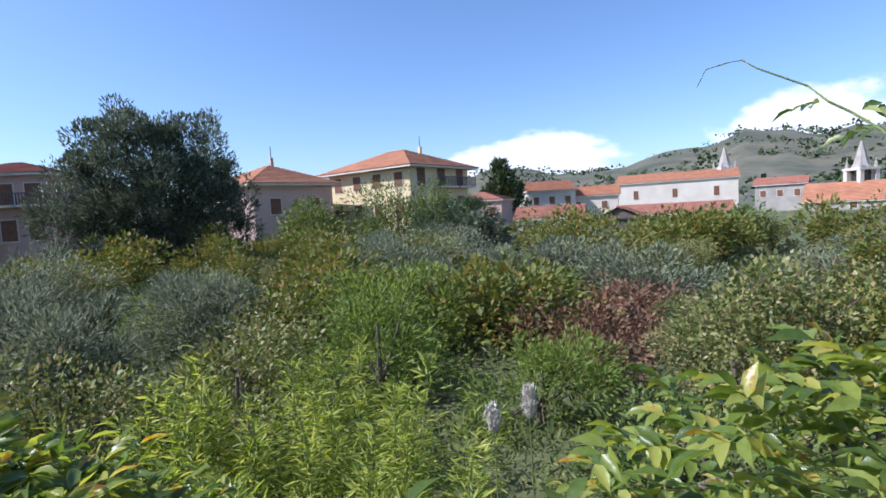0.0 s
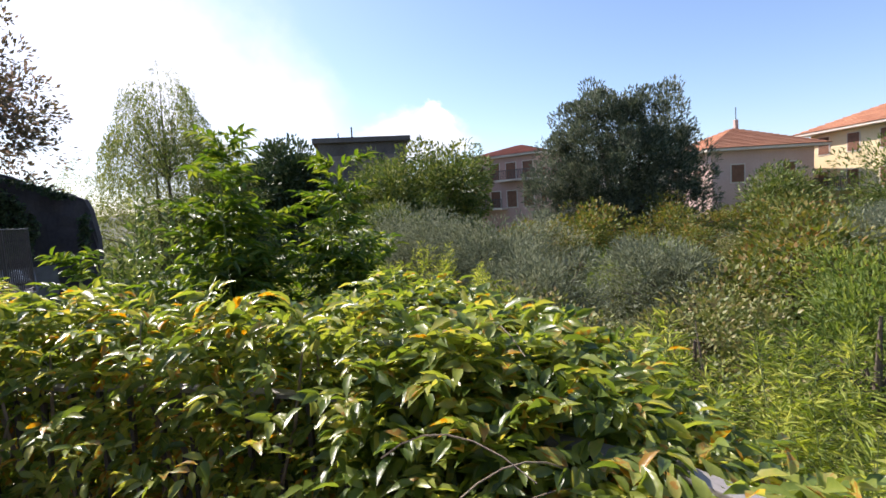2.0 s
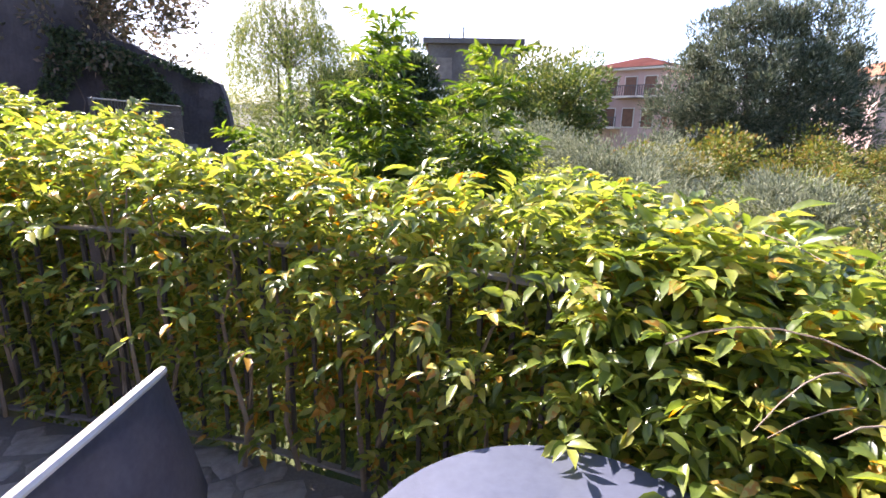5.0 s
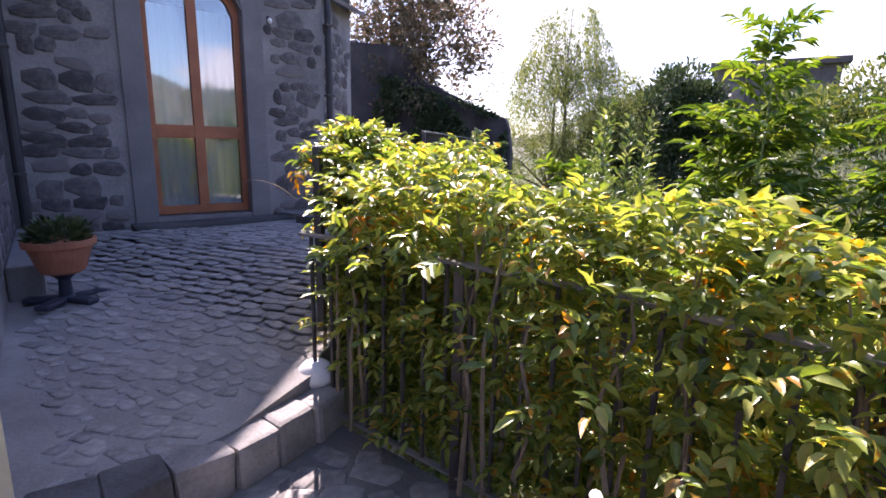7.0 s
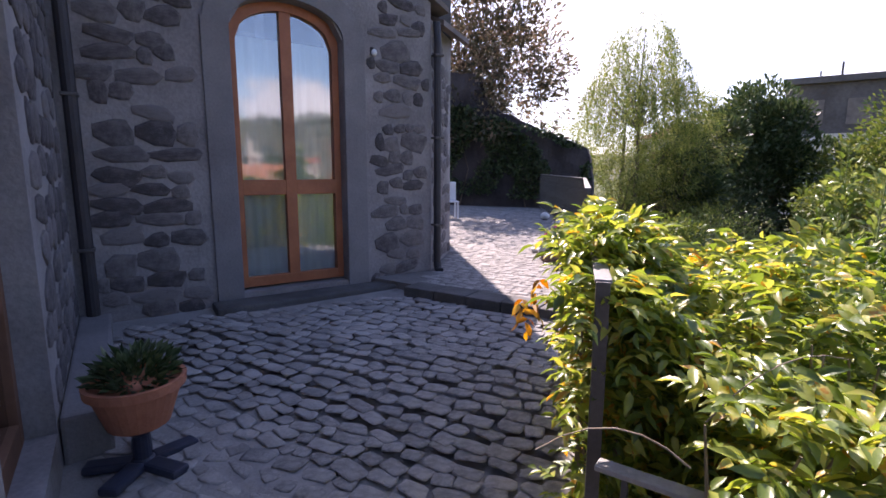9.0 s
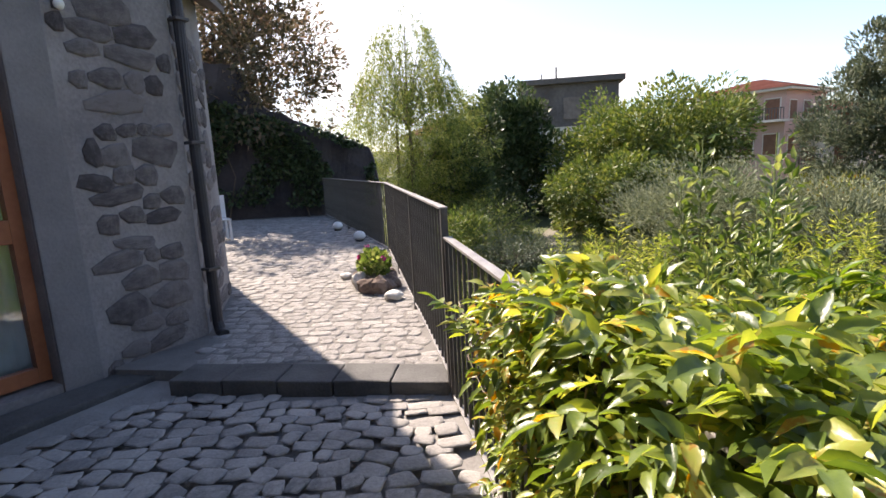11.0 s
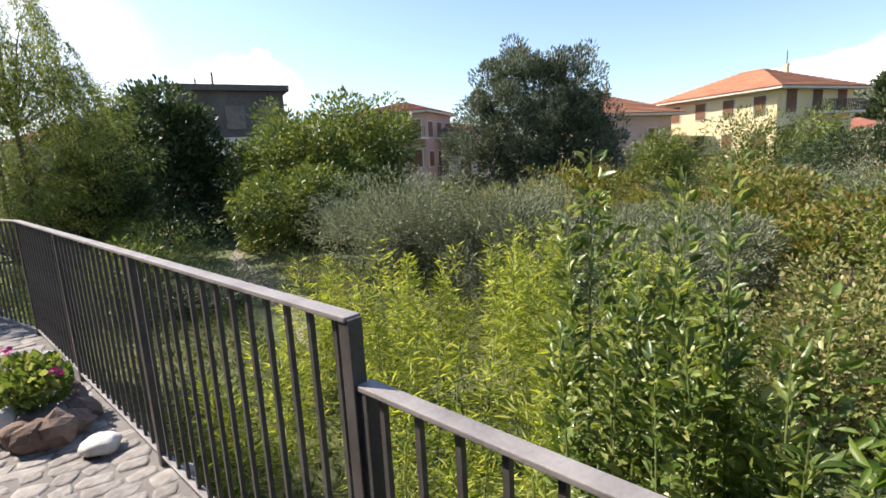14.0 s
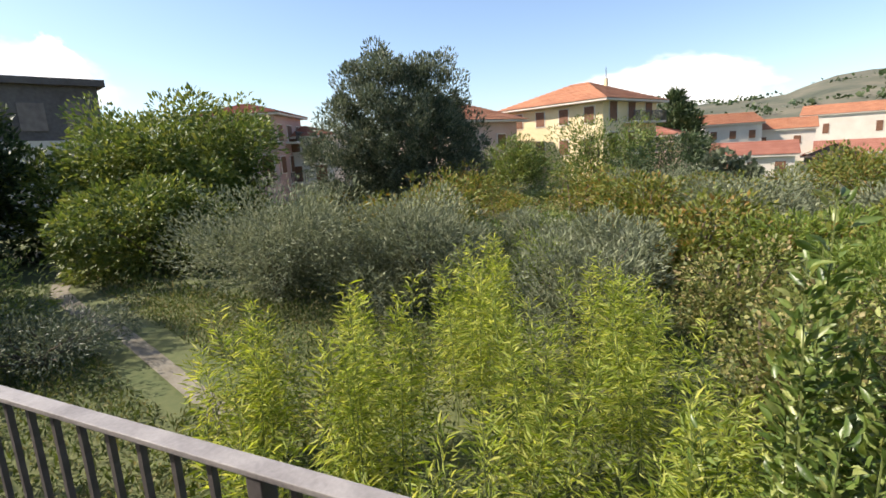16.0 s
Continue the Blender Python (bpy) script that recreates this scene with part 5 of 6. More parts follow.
tree("cedar", "dark cedar beyond the yellow house", "tree", 79.7, 14.6, 9.0, 4.4, 10.0, L_DARK, 60, 6000, 0.9, 0.25, 30, puff=0.35, trunk=0.3, taper=0.75)
for i, (nm, lb, x, y, zt, r, h, lm, cl, n, ln, wd) in enumerate((
        ("hedge_tree", "dense green tree before the pink house", 36.0, 23.2, 2.8, 3.2, 4.6, L_MID, 70, 12000, 0.26, 0.08),
        ("hedge_tree", "dense feathery green tree before the yellow house", 41.8, 16.9, 3.8, 4.4, 5.4, L_MID, 80, 15000, 0.28, 0.08),
        ("hedge_tree", "dense dark green tree before the yellow house", 40.5, 11.2, 2.3, 3.0, 4.2, L_DARK, 60, 9000, 0.26, 0.08),
        ("fruit_tree", "fruit tree turning yellow and brown", 22.9, 20.2, 1.1, 2.5, 3.2, L_AUTUMN, 50, 7500, 0.15, 0.07),
        ("fruit_tree", "fruit tree with leaves turning yellow", 16.5, 9.0, 0.85, 1.9, 2.8, L_AUTUMN, 50, 7500, 0.15, 0.07),
        ("fruit_tree", "fruit tree with browning leaves", 19.5, 6.5, 0.3, 2.0, 2.4, L_AUTUMN, 50, 6500, 0.16, 0.07),
        ("fruit_tree", "yellowing tree far along the garden", 31.0, 1.2, 0.8, 2.6, 2.8, L_AUTUMN, 50, 6500, 0.2, 0.09),
        ("fruit_tree", "green-brown tree along the garden edge", 30.0, -4.0, 0.2, 2.5, 2.4, L_AUTUMN, 50, 5500, 0.2, 0.09),
        ("olive_tree", "grey olive tree with fine leaves", 7.6, 9.0, 0.2, 1.5, 2.2, L_OLIVE, 60, 9500, 0.085, 0.02),
        ("olive_tree", "grey-green olive with fine leaves", 11.4, 9.2, 0.05, 1.6, 2.2, L_OLIVE, 60, 9000, 0.10, 0.024),
        ("olive_tree", "silver olive tree in the garden", 21.0, 1.6, -0.1, 1.9, 2.1, L_OLIVE, 50, 7500, 0.14, 0.035),
        ("olive_tree", "silver olive tree among the shrubs", 18.6, -1.9, -0.4, 2.0, 1.9, L_OLIVE, 50, 7500, 0.13, 0.035),
        ("olive_tree", "low silver olive tree", 21.5, -8.2, -0.6, 2.3, 1.7, L_OLIVE, 50, 7000, 0.14, 0.035),
        ("olive_tree", "wide grey olive beside the walnut tree", 7.5, 18.0, 1.05, 2.6, 3.3, L_OLIVE, 110, 30000, 0.10, 0.025),
        ("olive_tree", "grey olive beside another", 9.4, 14.0, 0.6, 2.4, 2.9, L_OLIVE, 100, 24000, 0.10, 0.025),
        ("olive_tree", "small silver olive tree beside others", 12.5, 11.8, -0.3, 1.5, 1.8, L_OLIVE, 50, 7000, 0.10, 0.025),
        ("fruit_tree", "green and yellow fruit tree near the large evergreen", 14.9, 17.0, 1.0, 1.9, 3.0, L_AUTUMN, 50, 7500, 0.15, 0.07),
        ("shrub", "light green bush below the weeping tree", 1.6, 23.5, -0.4, 2.0, 2.0, L_WILLOW, 60, 9000, 0.13, 0.04),
        ("shrub", "green bush beyond the terrace railing", -0.9, 20.0, -0.3, 1.8, 2.0, L_MID, 60, 9000, 0.12, 0.05),
        ("shrub", "dark bush under the trees beside the path", 3.2, 33.0, 0.6, 2.6, 3.0, L_DARK, 60, 8000, 0.2, 0.08),
        ("shrub", "feathery bright green garden shrub", 9.2, 3.6, -0.05, 1.4, 2.0, L_FERN, 60, 9000, 0.12, 0.03),
        ("shrub", "feathery green shrub in the garden", 9.2, 0.7, -0.85, 1.1, 1.3, L_FERN, 40, 6000, 0.10, 0.025),
        ("shrub", "bright green feathery shrub", 12.2, 4.6, 0.0, 1.6, 2.0, L_FERN, 60, 8000, 0.13, 0.035),
        ("shrub", "russet dry shrub among the green", 12.1, -0.2, -1.1, 1.7, 1.1, L_RED, 40, 5500, 0.10, 0.045),
        ("shrub", "russet dry shrub among the green", 15.2, -1.2, -1.2, 1.6, 1.0, L_RED, 40, 4500, 0.11, 0.05),
        ("shrub", "dark green shrub in the garden", 14.5, 2.0, -0.6, 1.3, 1.6, L_MID, 40, 5500, 0.12, 0.05),
        ("shrub", "dark low shrub by the path", 1.7, 18.6, -0.9, 1.5, 1.4, L_GREYGREEN, 40, 8000, 0.075, 0.025),
        ("shrub", "grey-brown thicket of dry leaves", 9.4, 6.0, -0.3, 1.4, 1.8, L_FRUIT, 50, 7500, 0.09, 0.045),
        ("pear_tree", "small pear tree with pale curling leaves", 8.8, -2.3, 0.5, 1.15, 2.5, L_FRUIT, 60, 9500, 0.075, 0.042),
        ("pear_tree", "small pear tree with pale curling leaves", 4.9, 5.7, 0.05, 1.05, 2.1, L_FRUIT, 60, 9500, 0.065, 0.038),
        ("pear_tree", "pear tree among the canes", 6.4, 4.4, -0.2, 1.2, 1.9, L_FRUIT, 60, 9000, 0.07, 0.04),
        ("pear_tree", "pear tree near the terrace", 7.0, -3.9, 0.2, 1.2, 2.3, L_FRUIT, 60, 9000, 0.075, 0.042),
        ("shrub", "green shrub in the garden", 6.8, -1.1, -1.0, 1.1, 1.2, L_MID, 50, 7000, 0.07, 0.03),
        ("hedge_tree", "prickly pear and shrubs by the houses", 32.5, 6.3, 0.95, 1.7, 2.8, L_GREYGREEN, 30, 3500, 0.3, 0.2),
        ("hedge_tree", "bushy tree before the village", 36.0, -6.5, 0.3, 3.0, 2.4, L_MID, 50, 5500, 0.26, 0.1),
        ("hedge_tree", "bushy tree before the village", 34.0, -14.0, 0.2, 3.2, 2.2, L_AUTUMN, 50, 5500, 0.26, 0.1),
        ("hedge_tree", "bushy tree before the village", 27.0, -17.0, 0.1, 3.0, 2.2, L_MID, 50, 5500, 0.24, 0.1),
        ("fruit_tree", "fruit tree along the old garden", 13.0, -6.0, -0.6, 1.8, 1.7, L_AUTUMN, 50, 6500, 0.13, 0.06),
        ("fruit_tree", "fruit tree along the old garden", 17.0, -11.0, -0.4, 2.0, 1.8, L_AUTUMN, 50, 6000, 0.15, 0.06),
        ("hedge_tree", "green tree before the apartments", 15.0, 31.0, 1.8, 2.6, 3.8, L_MID, 50, 8000, 0.24, 0.09),
        ("hedge_tree", "green tree by the flat-roofed house", 10.0, 36.0, 3.0, 3.0, 5.0, L_MID, 50, 8000, 0.26, 0.1))):
    tree(nm, lb, "shrub" if nm == "shrub" else "tree", x, y, zt, r * 1.08, h, lm, cl, int(n * (1.0 if lm is L_OLIVE else 0.72)), ln * (1.35 if lm is L_OLIVE else 1.1), wd * (1.5 if lm is L_OLIVE else 1.2), 40 + i, droop=-0.3 if lm is L_OLIVE else 0.0, puff=0.32, trunk=0.05 + 0.025 * r, group=nm + "s")

# canes and tall stems close below the terrace
for i, (lb, x, y, zt, r, n) in enumerate((
        ("light green feathery bamboo clump under the terrace", 5.0, 1.7, 0.2, 1.2, 26),
        ("light green leafy bamboo clump", 4.5, 3.4, 0.25, 0.9, 18),
        ("tall yellow-green bamboo spires below the upper terrace", 1.2, 9.3, 0.94, 0.5, 9),
        ("tall yellow-green bamboo spires below the upper terrace", 2.3, 10.0, 1.17, 0.5, 10),
        ("yellow-green bamboo spires in the thicket", 3.2, 6.9, 0.67, 0.7, 10),
        ("yellow-green bamboo in the thicket", 4.6, 7.9, 0.62, 0.9, 14),
        ("yellow-green bamboo close under the railing", 0.3, 7.6, 0.52, 0.7, 11),
        ("yellow-green bamboo close under the railing", -0.5, 9.6, 0.22, 0.7, 11),
        ("yellow-green bamboo below the step", 0.5, 6.3, 0.47, 0.6, 10),
        ("yellow-green bamboo below the step", 1.6, 6.0, 0.57, 0.6, 10),
        ("light green bamboo under the terrace end", 3.5, 0.2, -0.25, 0.9, 16),
        ("light green bamboo under the terrace", 3.4, 2.2, -0.1, 0.9, 16),
        ("feathery green canes by the olive trees", 3.6, 9.3, 1.02, 0.6, 12),
        ("feathery green canes before the lawn", 1.2, 11.3, 0.62, 0.6, 12),
        ("yellow-green bamboo spires in the thicket", 2.2, 7.8, 0.92, 0.6, 9),
        ("yellow-green bamboo spires by the olives", 5.0, 9.8, 0.87, 0.6, 10),
        ("feathery green canes in the garden", 6.2, 2.9, 0.0, 1.0, 14))):
    canes("bamboo", lb, "bamboo", x, y, zt, r, n, 71 + i, L_BAMBOO, 0.12, 0.017, 300, LEAF_PLAIN, 0.42, 0.007, rise=0.5, lift=-0.1, group="bamboo clumps")
canes("laurel", "upright laurel bush with broad glossy leaves", "shrub", -0.12, 5.0, 1.92, 0.34, 18, 181, L_LAUREL, 0.075, 0.031, 380, LEAF_FINE, 0.20, 0.010, rise=0.9, lift=0.35, group="laurels")
canes("laurel", "tall laurel with upright glossy leaves", "shrub", 0.22, 5.7, 2.15, 0.36, 17, 184, L_LAUREL, 0.078, 0.032, 360, LEAF_FINE, 0.20, 0.010, rise=0.9, lift=0.35, group="laurels")
canes("laurel", "laurel bush with broad pale leaves", "shrub", 0.35, 4.3, 0.7, 0.5, 9, 182, L_LAUREL, 0.085, 0.036, 200, LEAF_FINE, 0.2, 0.010, rise=0.9, lift=0.35, group="laurels")
canes("laurel", "laurel bush among the bamboo", "shrub", 1.5, 4.9, 0.75, 0.6, 10, 183, L_LAUREL, 0.09, 0.038, 180, LEAF_FINE, 0.22, 0.010, rise=0.9, lift=0.35, group="laurels")


def sapling(x, y, ztop, seed, n_stems, spread, label):
    """Tall stems with long compound leaves."""
    rng = np.random.default_rng(seed)
    zb = ground_z(x, y) - 0.05
    t = thing("sapling", label, "sapling", (x, y, zb), 0, "saplings")
    sets = []
    for i in range(n_stems):
        hh = (ztop - zb) * (1.0 if i == 0 else rng.uniform(0.72, 0.95))
        ox, oy = (0, 0) if i == 0 else rng.normal(size=2) * spread
        part("stem", tube([(ox * 0.5, oy * 0.5, 0), (ox * 0.8, oy * 0.8, hh * 0.5), (ox, oy, hh)], [0.02, 0.014, 0.004], 6), M_GREENSTEM, t)
        m = 85
        s = rng.uniform(0.45, 1.0, size=m)
        base = np.stack([ox * (0.5 + 0.5 * s), oy * (0.5 + 0.5 * s), hh * s], -1)
        a = rng.uniform(0, 2 * math.pi, size=m)
        ax = np.stack([np.cos(a), np.sin(a), 0.35 + 0.5 * (s > 0.9)], -1)
        sets.append(pinnate(rng, base, ax, 0.26, 5, 0.10, 0.032, LEAF_FINE, 0.5))
    foliage("leaves", t, sets, L_SAP)


L_SAP = leaf_mat("sapling_leaf", [(0.0, (0.05, 0.10, 0.018)), (0.6, (0.11, 0.19, 0.03)), (1.0, (0.22, 0.27, 0.05))], 0.5, 0.4, 0.4)
sapling(0.9, 3.6, 1.75, 91, 8, 0.32, "tall sapling with long pinnate leaves behind the wisteria")
sapling(1.68, 3.4, 1.5, 92, 7, 0.28, "tall sapling with pinnate leaves behind the wisteria")
sapling(-0.2, 4.3, 0.9, 93, 4, 0.3, "young pinnate-leaved stems below the railing")


# more of the thicket: copies of shrubs already grown
def thicket():
    rng = random.Random(77)
    kinds = {"fruit_tree": [], "olive_tree": [], "shrub": [], "pear_tree": []}
    for o in list(scene.collection.objects):
        k = o.name.split(".")[0]
        if k in kinds and o.parent is None and o.type == "EMPTY":
            kinds[k].append(o)
    spots = []
    while len(spots) < 80:
        x, y = rng.uniform(6.0, 36), rng.uniform(-22, 30)
        if (y > 13 and x < 9.5 + (y - 13) * 0.3) or math.hypot(x, y - 4) < 12.5:
            continue
        if any(math.hypot(x - a, y - b) < 1.7 + 0.03 * x for a, b in spots):
            continue
        spots.append((x, y))
        src = rng.choice(kinds[rng.choice(("fruit_tree", "fruit_tree", "olive_tree", "shrub", "pear_tree"))])
        s = rng.uniform(0.75, 1.05) * (1.0 if math.hypot(x, y) > 13 else 0.8)
        copy_thing(src, pose(x, y, ground_z(x, y) - 0.05, 0, 0, rng.uniform(0, 360)) @ Matrix.Diagonal((s * 1.1, s * 1.1, s * 0.9, 1)))


thicket()


# undergrowth over the garden floor
def undergrowth():
    rng = np.random.default_rng(101)
    sets = []
    for n, x0, x1, y0, y1, ln, hmax in ((26000, -1.0, 9, -7, 13, 0.11, 0.7), (22000, 6, 30, -16, 28, 0.2, 0.8), (17000, -2.5, 7, 11, 30, 0.13, 0.25), (20000, -1.5, 7.0, 10.5, 22, 0.10, 0.3)):
        x, y = rng.uniform(x0, x1, n), rng.uniform(y0, y1, n)
        keep = ~((x < 2.4) & (y < 2.4) & (y > -3.2)) & ~((x > 1.4) & (x < 7.0) & (y > 14) & (y < 30) & (np.abs(x - 2.7 - (y - 15.5) * 0.22) < 0.8))
        keep &= x > -1.6 - np.clip((y - 5) * 0.1, 0, 0.5)
        x, y = x[keep], y[keep]
        hump = np.array([0.5 + 0.9 * noise.noise(Vector((a * 0.5, b * 0.5, 9.0))) for a, b in zip(x, y)]).clip(0.05, 1.2)
        g = np.array([ground_z(a, b) for a, b in zip(x, y)])
        z = g + rng.uniform(0, 1, len(x)) * hmax * hump
        ax = rng.normal(size=(len(x), 3)) * 0.6
        ax[:, 2] += 0.7
        sets.append(leaves(np.stack([x, y, z], -1), ax, rng, ln, ln * 0.28))
    v, f = merge(sets)
    ob = new("undergrowth", array_mesh("undergrowth", v, f, M_GRASS))
    tagged(ob, "tangled grass and weeds over the garden floor", "undergrowth", "", "stuff")


undergrowth()

# ---- wisteria ----
def polyline(pts):
    seg = [math.hypot(b[0] - a[0], b[1] - a[1]) for a, b in zip(pts, pts[1:])]
    total = sum(seg)

    def at(s):
        s = min(max(s, 0), total - 1e-6)
        for (a, b), l in zip(zip(pts, pts[1:]), seg):
            if s <= l:
                t = s / l
                return (a[0] + (b[0] - a[0]) * t, a[1] + (b[1] - a[1]) * t, (b[0] - a[0]) / l, (b[1] - a[1]) / l)
            s -= l
        return (*pts[-1], 0, 1)
    return at, total


def wisteria(label, pts, tops, bottoms, half, count, seed, singles, lift=0.0, fall=1.3):
    """Vine along a fence: woody stems, and compound leaves thick at the top, thinning downward."""
    rng = np.random.default_rng(seed)
    at, total = polyline(pts)
    vine = thing("wisteria", label, "climbing plant", (pts[0][0], pts[0][1], bottoms[0]), 0, "wisteria vines")
    org = np.array((pts[0][0], pts[0][1], bottoms[0]))
    kn = np.linspace(0, total, len(tops))
    for i in range(int(total * 7)):
        s = rng.uniform(0, total)
        x, y, ux, uy = at(s)
        top = np.interp(s, kn, tops)
        bot = np.interp(s, kn, bottoms)
        o = rng.uniform(-0.10, 0.12)
        pl = []
        for k in range(6):
            t = k / 5
            w = s + rng.uniform(-0.03, 0.03) + t * rng.uniform(-0.08, 0.08)
            a, b, c, d = at(w)
            pl.append((a + d * o - org[0], b - c * o - org[1], bot + (top - 0.12 - bot) * t - org[2]))
        part("stem", tube(pl, [0.012, 0.011, 0.009, 0.008, 0.006, 0.003], 5), M_TWIG, vine)
    for i in range(int(total * 2.2)):
        s = rng.uniform(0, total)
        a, b, c, d = at(s)
        top = np.interp(s, kn, tops)
        side = rng.uniform(-0.2, 0.45)
        p0 = Vector((a + d * side - org[0], b - c * side - org[1], top - 0.1 - org[2]))
        q = p0 + Vector((rng.normal() * 0.25, rng.normal() * 0.25, rng.uniform(0.03, 0.2)))
        part("shoot", tube([p0.lerp(q, k / 6) + Vector((0, 0, 0.24 * k / 6 * (1 - k / 6))) for k in range(7)], [0.0022 - 0.0002 * k for k in range(7)], 4), M_TWIG, vine)
    s = rng.uniform(0, total, count)
    P = np.array([at(v) for v in s])
    top, bot = np.interp(s, kn, tops), np.interp(s, kn, bottoms)
    depth = rng.uniform(0, 1, count) ** fall
    bump = np.array([0.16 * noise.noise(Vector((v * 2.6, seed, 0))) + 0.09 * noise.noise(Vector((v * 7, seed, 3))) for v in s])
    z = top + bump - depth * (top - bot) * 0.92
    wid = half * (0.55 + 0.65 * np.clip(1 - depth * 1.4, 0, 1))
    o = rng.normal(size=count) * 0.6 * wid + 0.10 * lift
    if lift > 0:
        o = np.maximum(o, rng.uniform(-0.07, 0.10, count))
    edge = np.abs(o) / half
    z -= 0.22 * np.clip(edge, 0, 1.5) ** 2
    base = np.stack([P[:, 0] + P[:, 3] * o, P[:, 1] - P[:, 2] * o, z], -1) - org
    ang = rng.uniform(0, 2 * math.pi, count)
    ax = np.stack([np.cos(ang), np.sin(ang), rng.uniform(-0.5, 0.7, count)], -1)
    ax[:, 0] += P[:, 3] * np.sign(o) * 0.5
    ax[:, 1] -= P[:, 2] * np.sign(o) * 0.5
    up_leaf = depth < 0.12
    ax[up_leaf, 2] += 0.35
    foliage("leaves", vine, pinnate(rng, base, ax, 0.11, 3, 0.055, 0.025, LEAF_FINE, 0.35), L_WIST)
    # withered leaves hanging in bunches
    for i in range(max(1, int(total * 2.4))):
        a, b, c, d = at(rng.uniform(0.05, 0.95) * total)
        w = rng.choice((-1, 1)) * half * rng.uniform(0.35, 0.75)
        q = np.array((a + d * w, b - c * w, np.interp(rng.uniform(0, total), kn, tops) - rng.uniform(0.08, 0.65))) - org
        k = int(rng.integers(4, 9))
        bunch = q + rng.normal(size=(k, 3)) * 0.04
        ax2 = rng.normal(size=(k, 3)) * 0.4 + np.array((0, 0, -0.8))
        foliage("dry_leaves", vine, pinnate(rng, bunch, ax2, 0.08, 2, 0.05, 0.022, LEAF_FINE, 0.6), L_DRY, "withered orange leaves")
    # single leaves that stand out on top
    kinds = []
    for k in range(6):
        v, f = pinnate(rng, np.zeros((1, 3)), np.array([(1.0, 0, 0.25)]), 0.12, 3 + k % 2, 0.065, 0.030, LEAF_FINE, 0.35)
        kinds.append(array_mesh("leaf", v, f, L_WIST))
    for i in range(singles):
        w = rng.uniform(0, total)
        a, b, c, d = at(w)
        top = np.interp(w, kn, tops) + 0.16 * noise.noise(Vector((w * 2.6, seed, 0)))
        o = rng.normal() * half * 0.45 + 0.10 * lift
        lf = new("leaf", kinds[i % 6])
        lf.parent = vine
        lf.matrix_basis = pose(a + d * o - org[0], b - c * o - org[1], top - org[2] + rng.uniform(-0.06, 0.06) - 0.2 * (o / half) ** 2, rng.uniform(-25, 25), rng.uniform(-35, 15), rng.uniform(0, 360))
    return vine


wisteria("dense wisteria over the terrace railing with yellowing leaves", [(-1.16, 2.40), *FENCE[2:8]], (0.92, 0.97, 0.88, 0.86, 0.88, 0.80, 0.62, 0.58), (-0.36,) * 8, 0.28, 5600, 201, 190, -1.2)
wisteria("sunlit wisteria tumbling over the terrace corner", [(1.45, 1.75), (1.65, 1.20), (1.74, 0.70), (1.76, 0.34)], (0.84, 0.78, 0.70, 0.62), (-0.8,) * 4, 0.44, 2600, 204, 150, 0, 2.6)
wisteria("sunlit wisteria over the end of the terrace railing", [(2.05, -0.45), (2.2, -0.9), (2.3, -1.6), (2.3, -2.4)], (0.74, 1.0, 1.12, 1.12), (-0.9,) * 4, 0.42, 2200, 205, 70, 0)
wisteria("sunlit wisteria bulging over the terrace corner", [(1.2, 0.92), (1.42, 0.62), (1.6, 0.25)], (0.72, 0.66, 0.56), (-0.3,) * 3, 0.24, 800, 206, 60, 0, 2.0)
wisteria("sunlit wisteria over the court railing", [RAIL_END, lerp2(RAIL_END, POST, 0.3), lerp2(RAIL_END, POST, 0.62)], (1.02, 1.10, 1.10, 1.06, 0.92), (-0.3,) * 5, 0.30, 3600, 202, 140, 1.4, 1.7)
wisteria("wisteria spilling outside the court railing", [(-0.80, 2.6), (-0.85, 3.4), (-0.95, 4.3)], (1.02, 1.0, 0.80), (-0.9,) * 3, 0.42, 2600, 203, 90, 0)

# bare vine runners caught on the court railing
vr = thing("vine_runner", "thin pale bare vine runners tangled on the court railing", "vine", (-1.66, 4.7, 0.55))
part("stem", tube([(0.02, 0.30, 0.22), (-0.04, 0.12, 0.25), (-0.05, -0.10, 0.27), (0.0, -0.32, 0.22), (0.05, -0.55, 0.10)], [0.004, 0.004, 0.0035, 0.003, 0.002], 5), M_TWIG, vr)
part("stem", tube([(-0.03, 0.05, 0.26), (0.0, -0.05, 0.08), (0.03, -0.22, -0.03), (0.04, -0.45, -0.02), (0.02, -0.7, 0.03)], [0.004, 0.0035, 0.003, 0.003, 0.002], 5), M_TWIG, vr)
part("stem", tube([(0.02, 0.22, 0.0), (-0.02, 0.0, 0.02), (0.0, -0.3, -0.01), (0.03, -0.6, 0.04)], [0.0035, 0.003, 0.003, 0.002], 5), M_TWIG, vr)

# arching bare shoot and plume grass
ar = thing("arching_shoot", "long bare arching vine shoot with a few leaves", "shoot", (2.24, -0.89, 0.55))
SHOOT = [(0.17, -0.13, 0.71), (0.24, -0.10, 0.79), (0.30, -0.07, 0.84), (0.31, -0.03, 0.87), (0.37, -0.01, 0.92), (0.38, 0.04, 0.95), (0.39, 0.09, 0.98), (0.41, 0.12, 1.01), (0.42, 0.15, 1.01), (0.42, 0.20, 1.00), (0.42, 0.21, 0.98), (0.43, 0.22, 0.96)]
part("stem", tube(SHOOT, [0.0032 - 0.0002 * i for i in range(len(SHOOT))], 6), M_GREENSTEM, ar)
arng = np.random.default_rng(7)
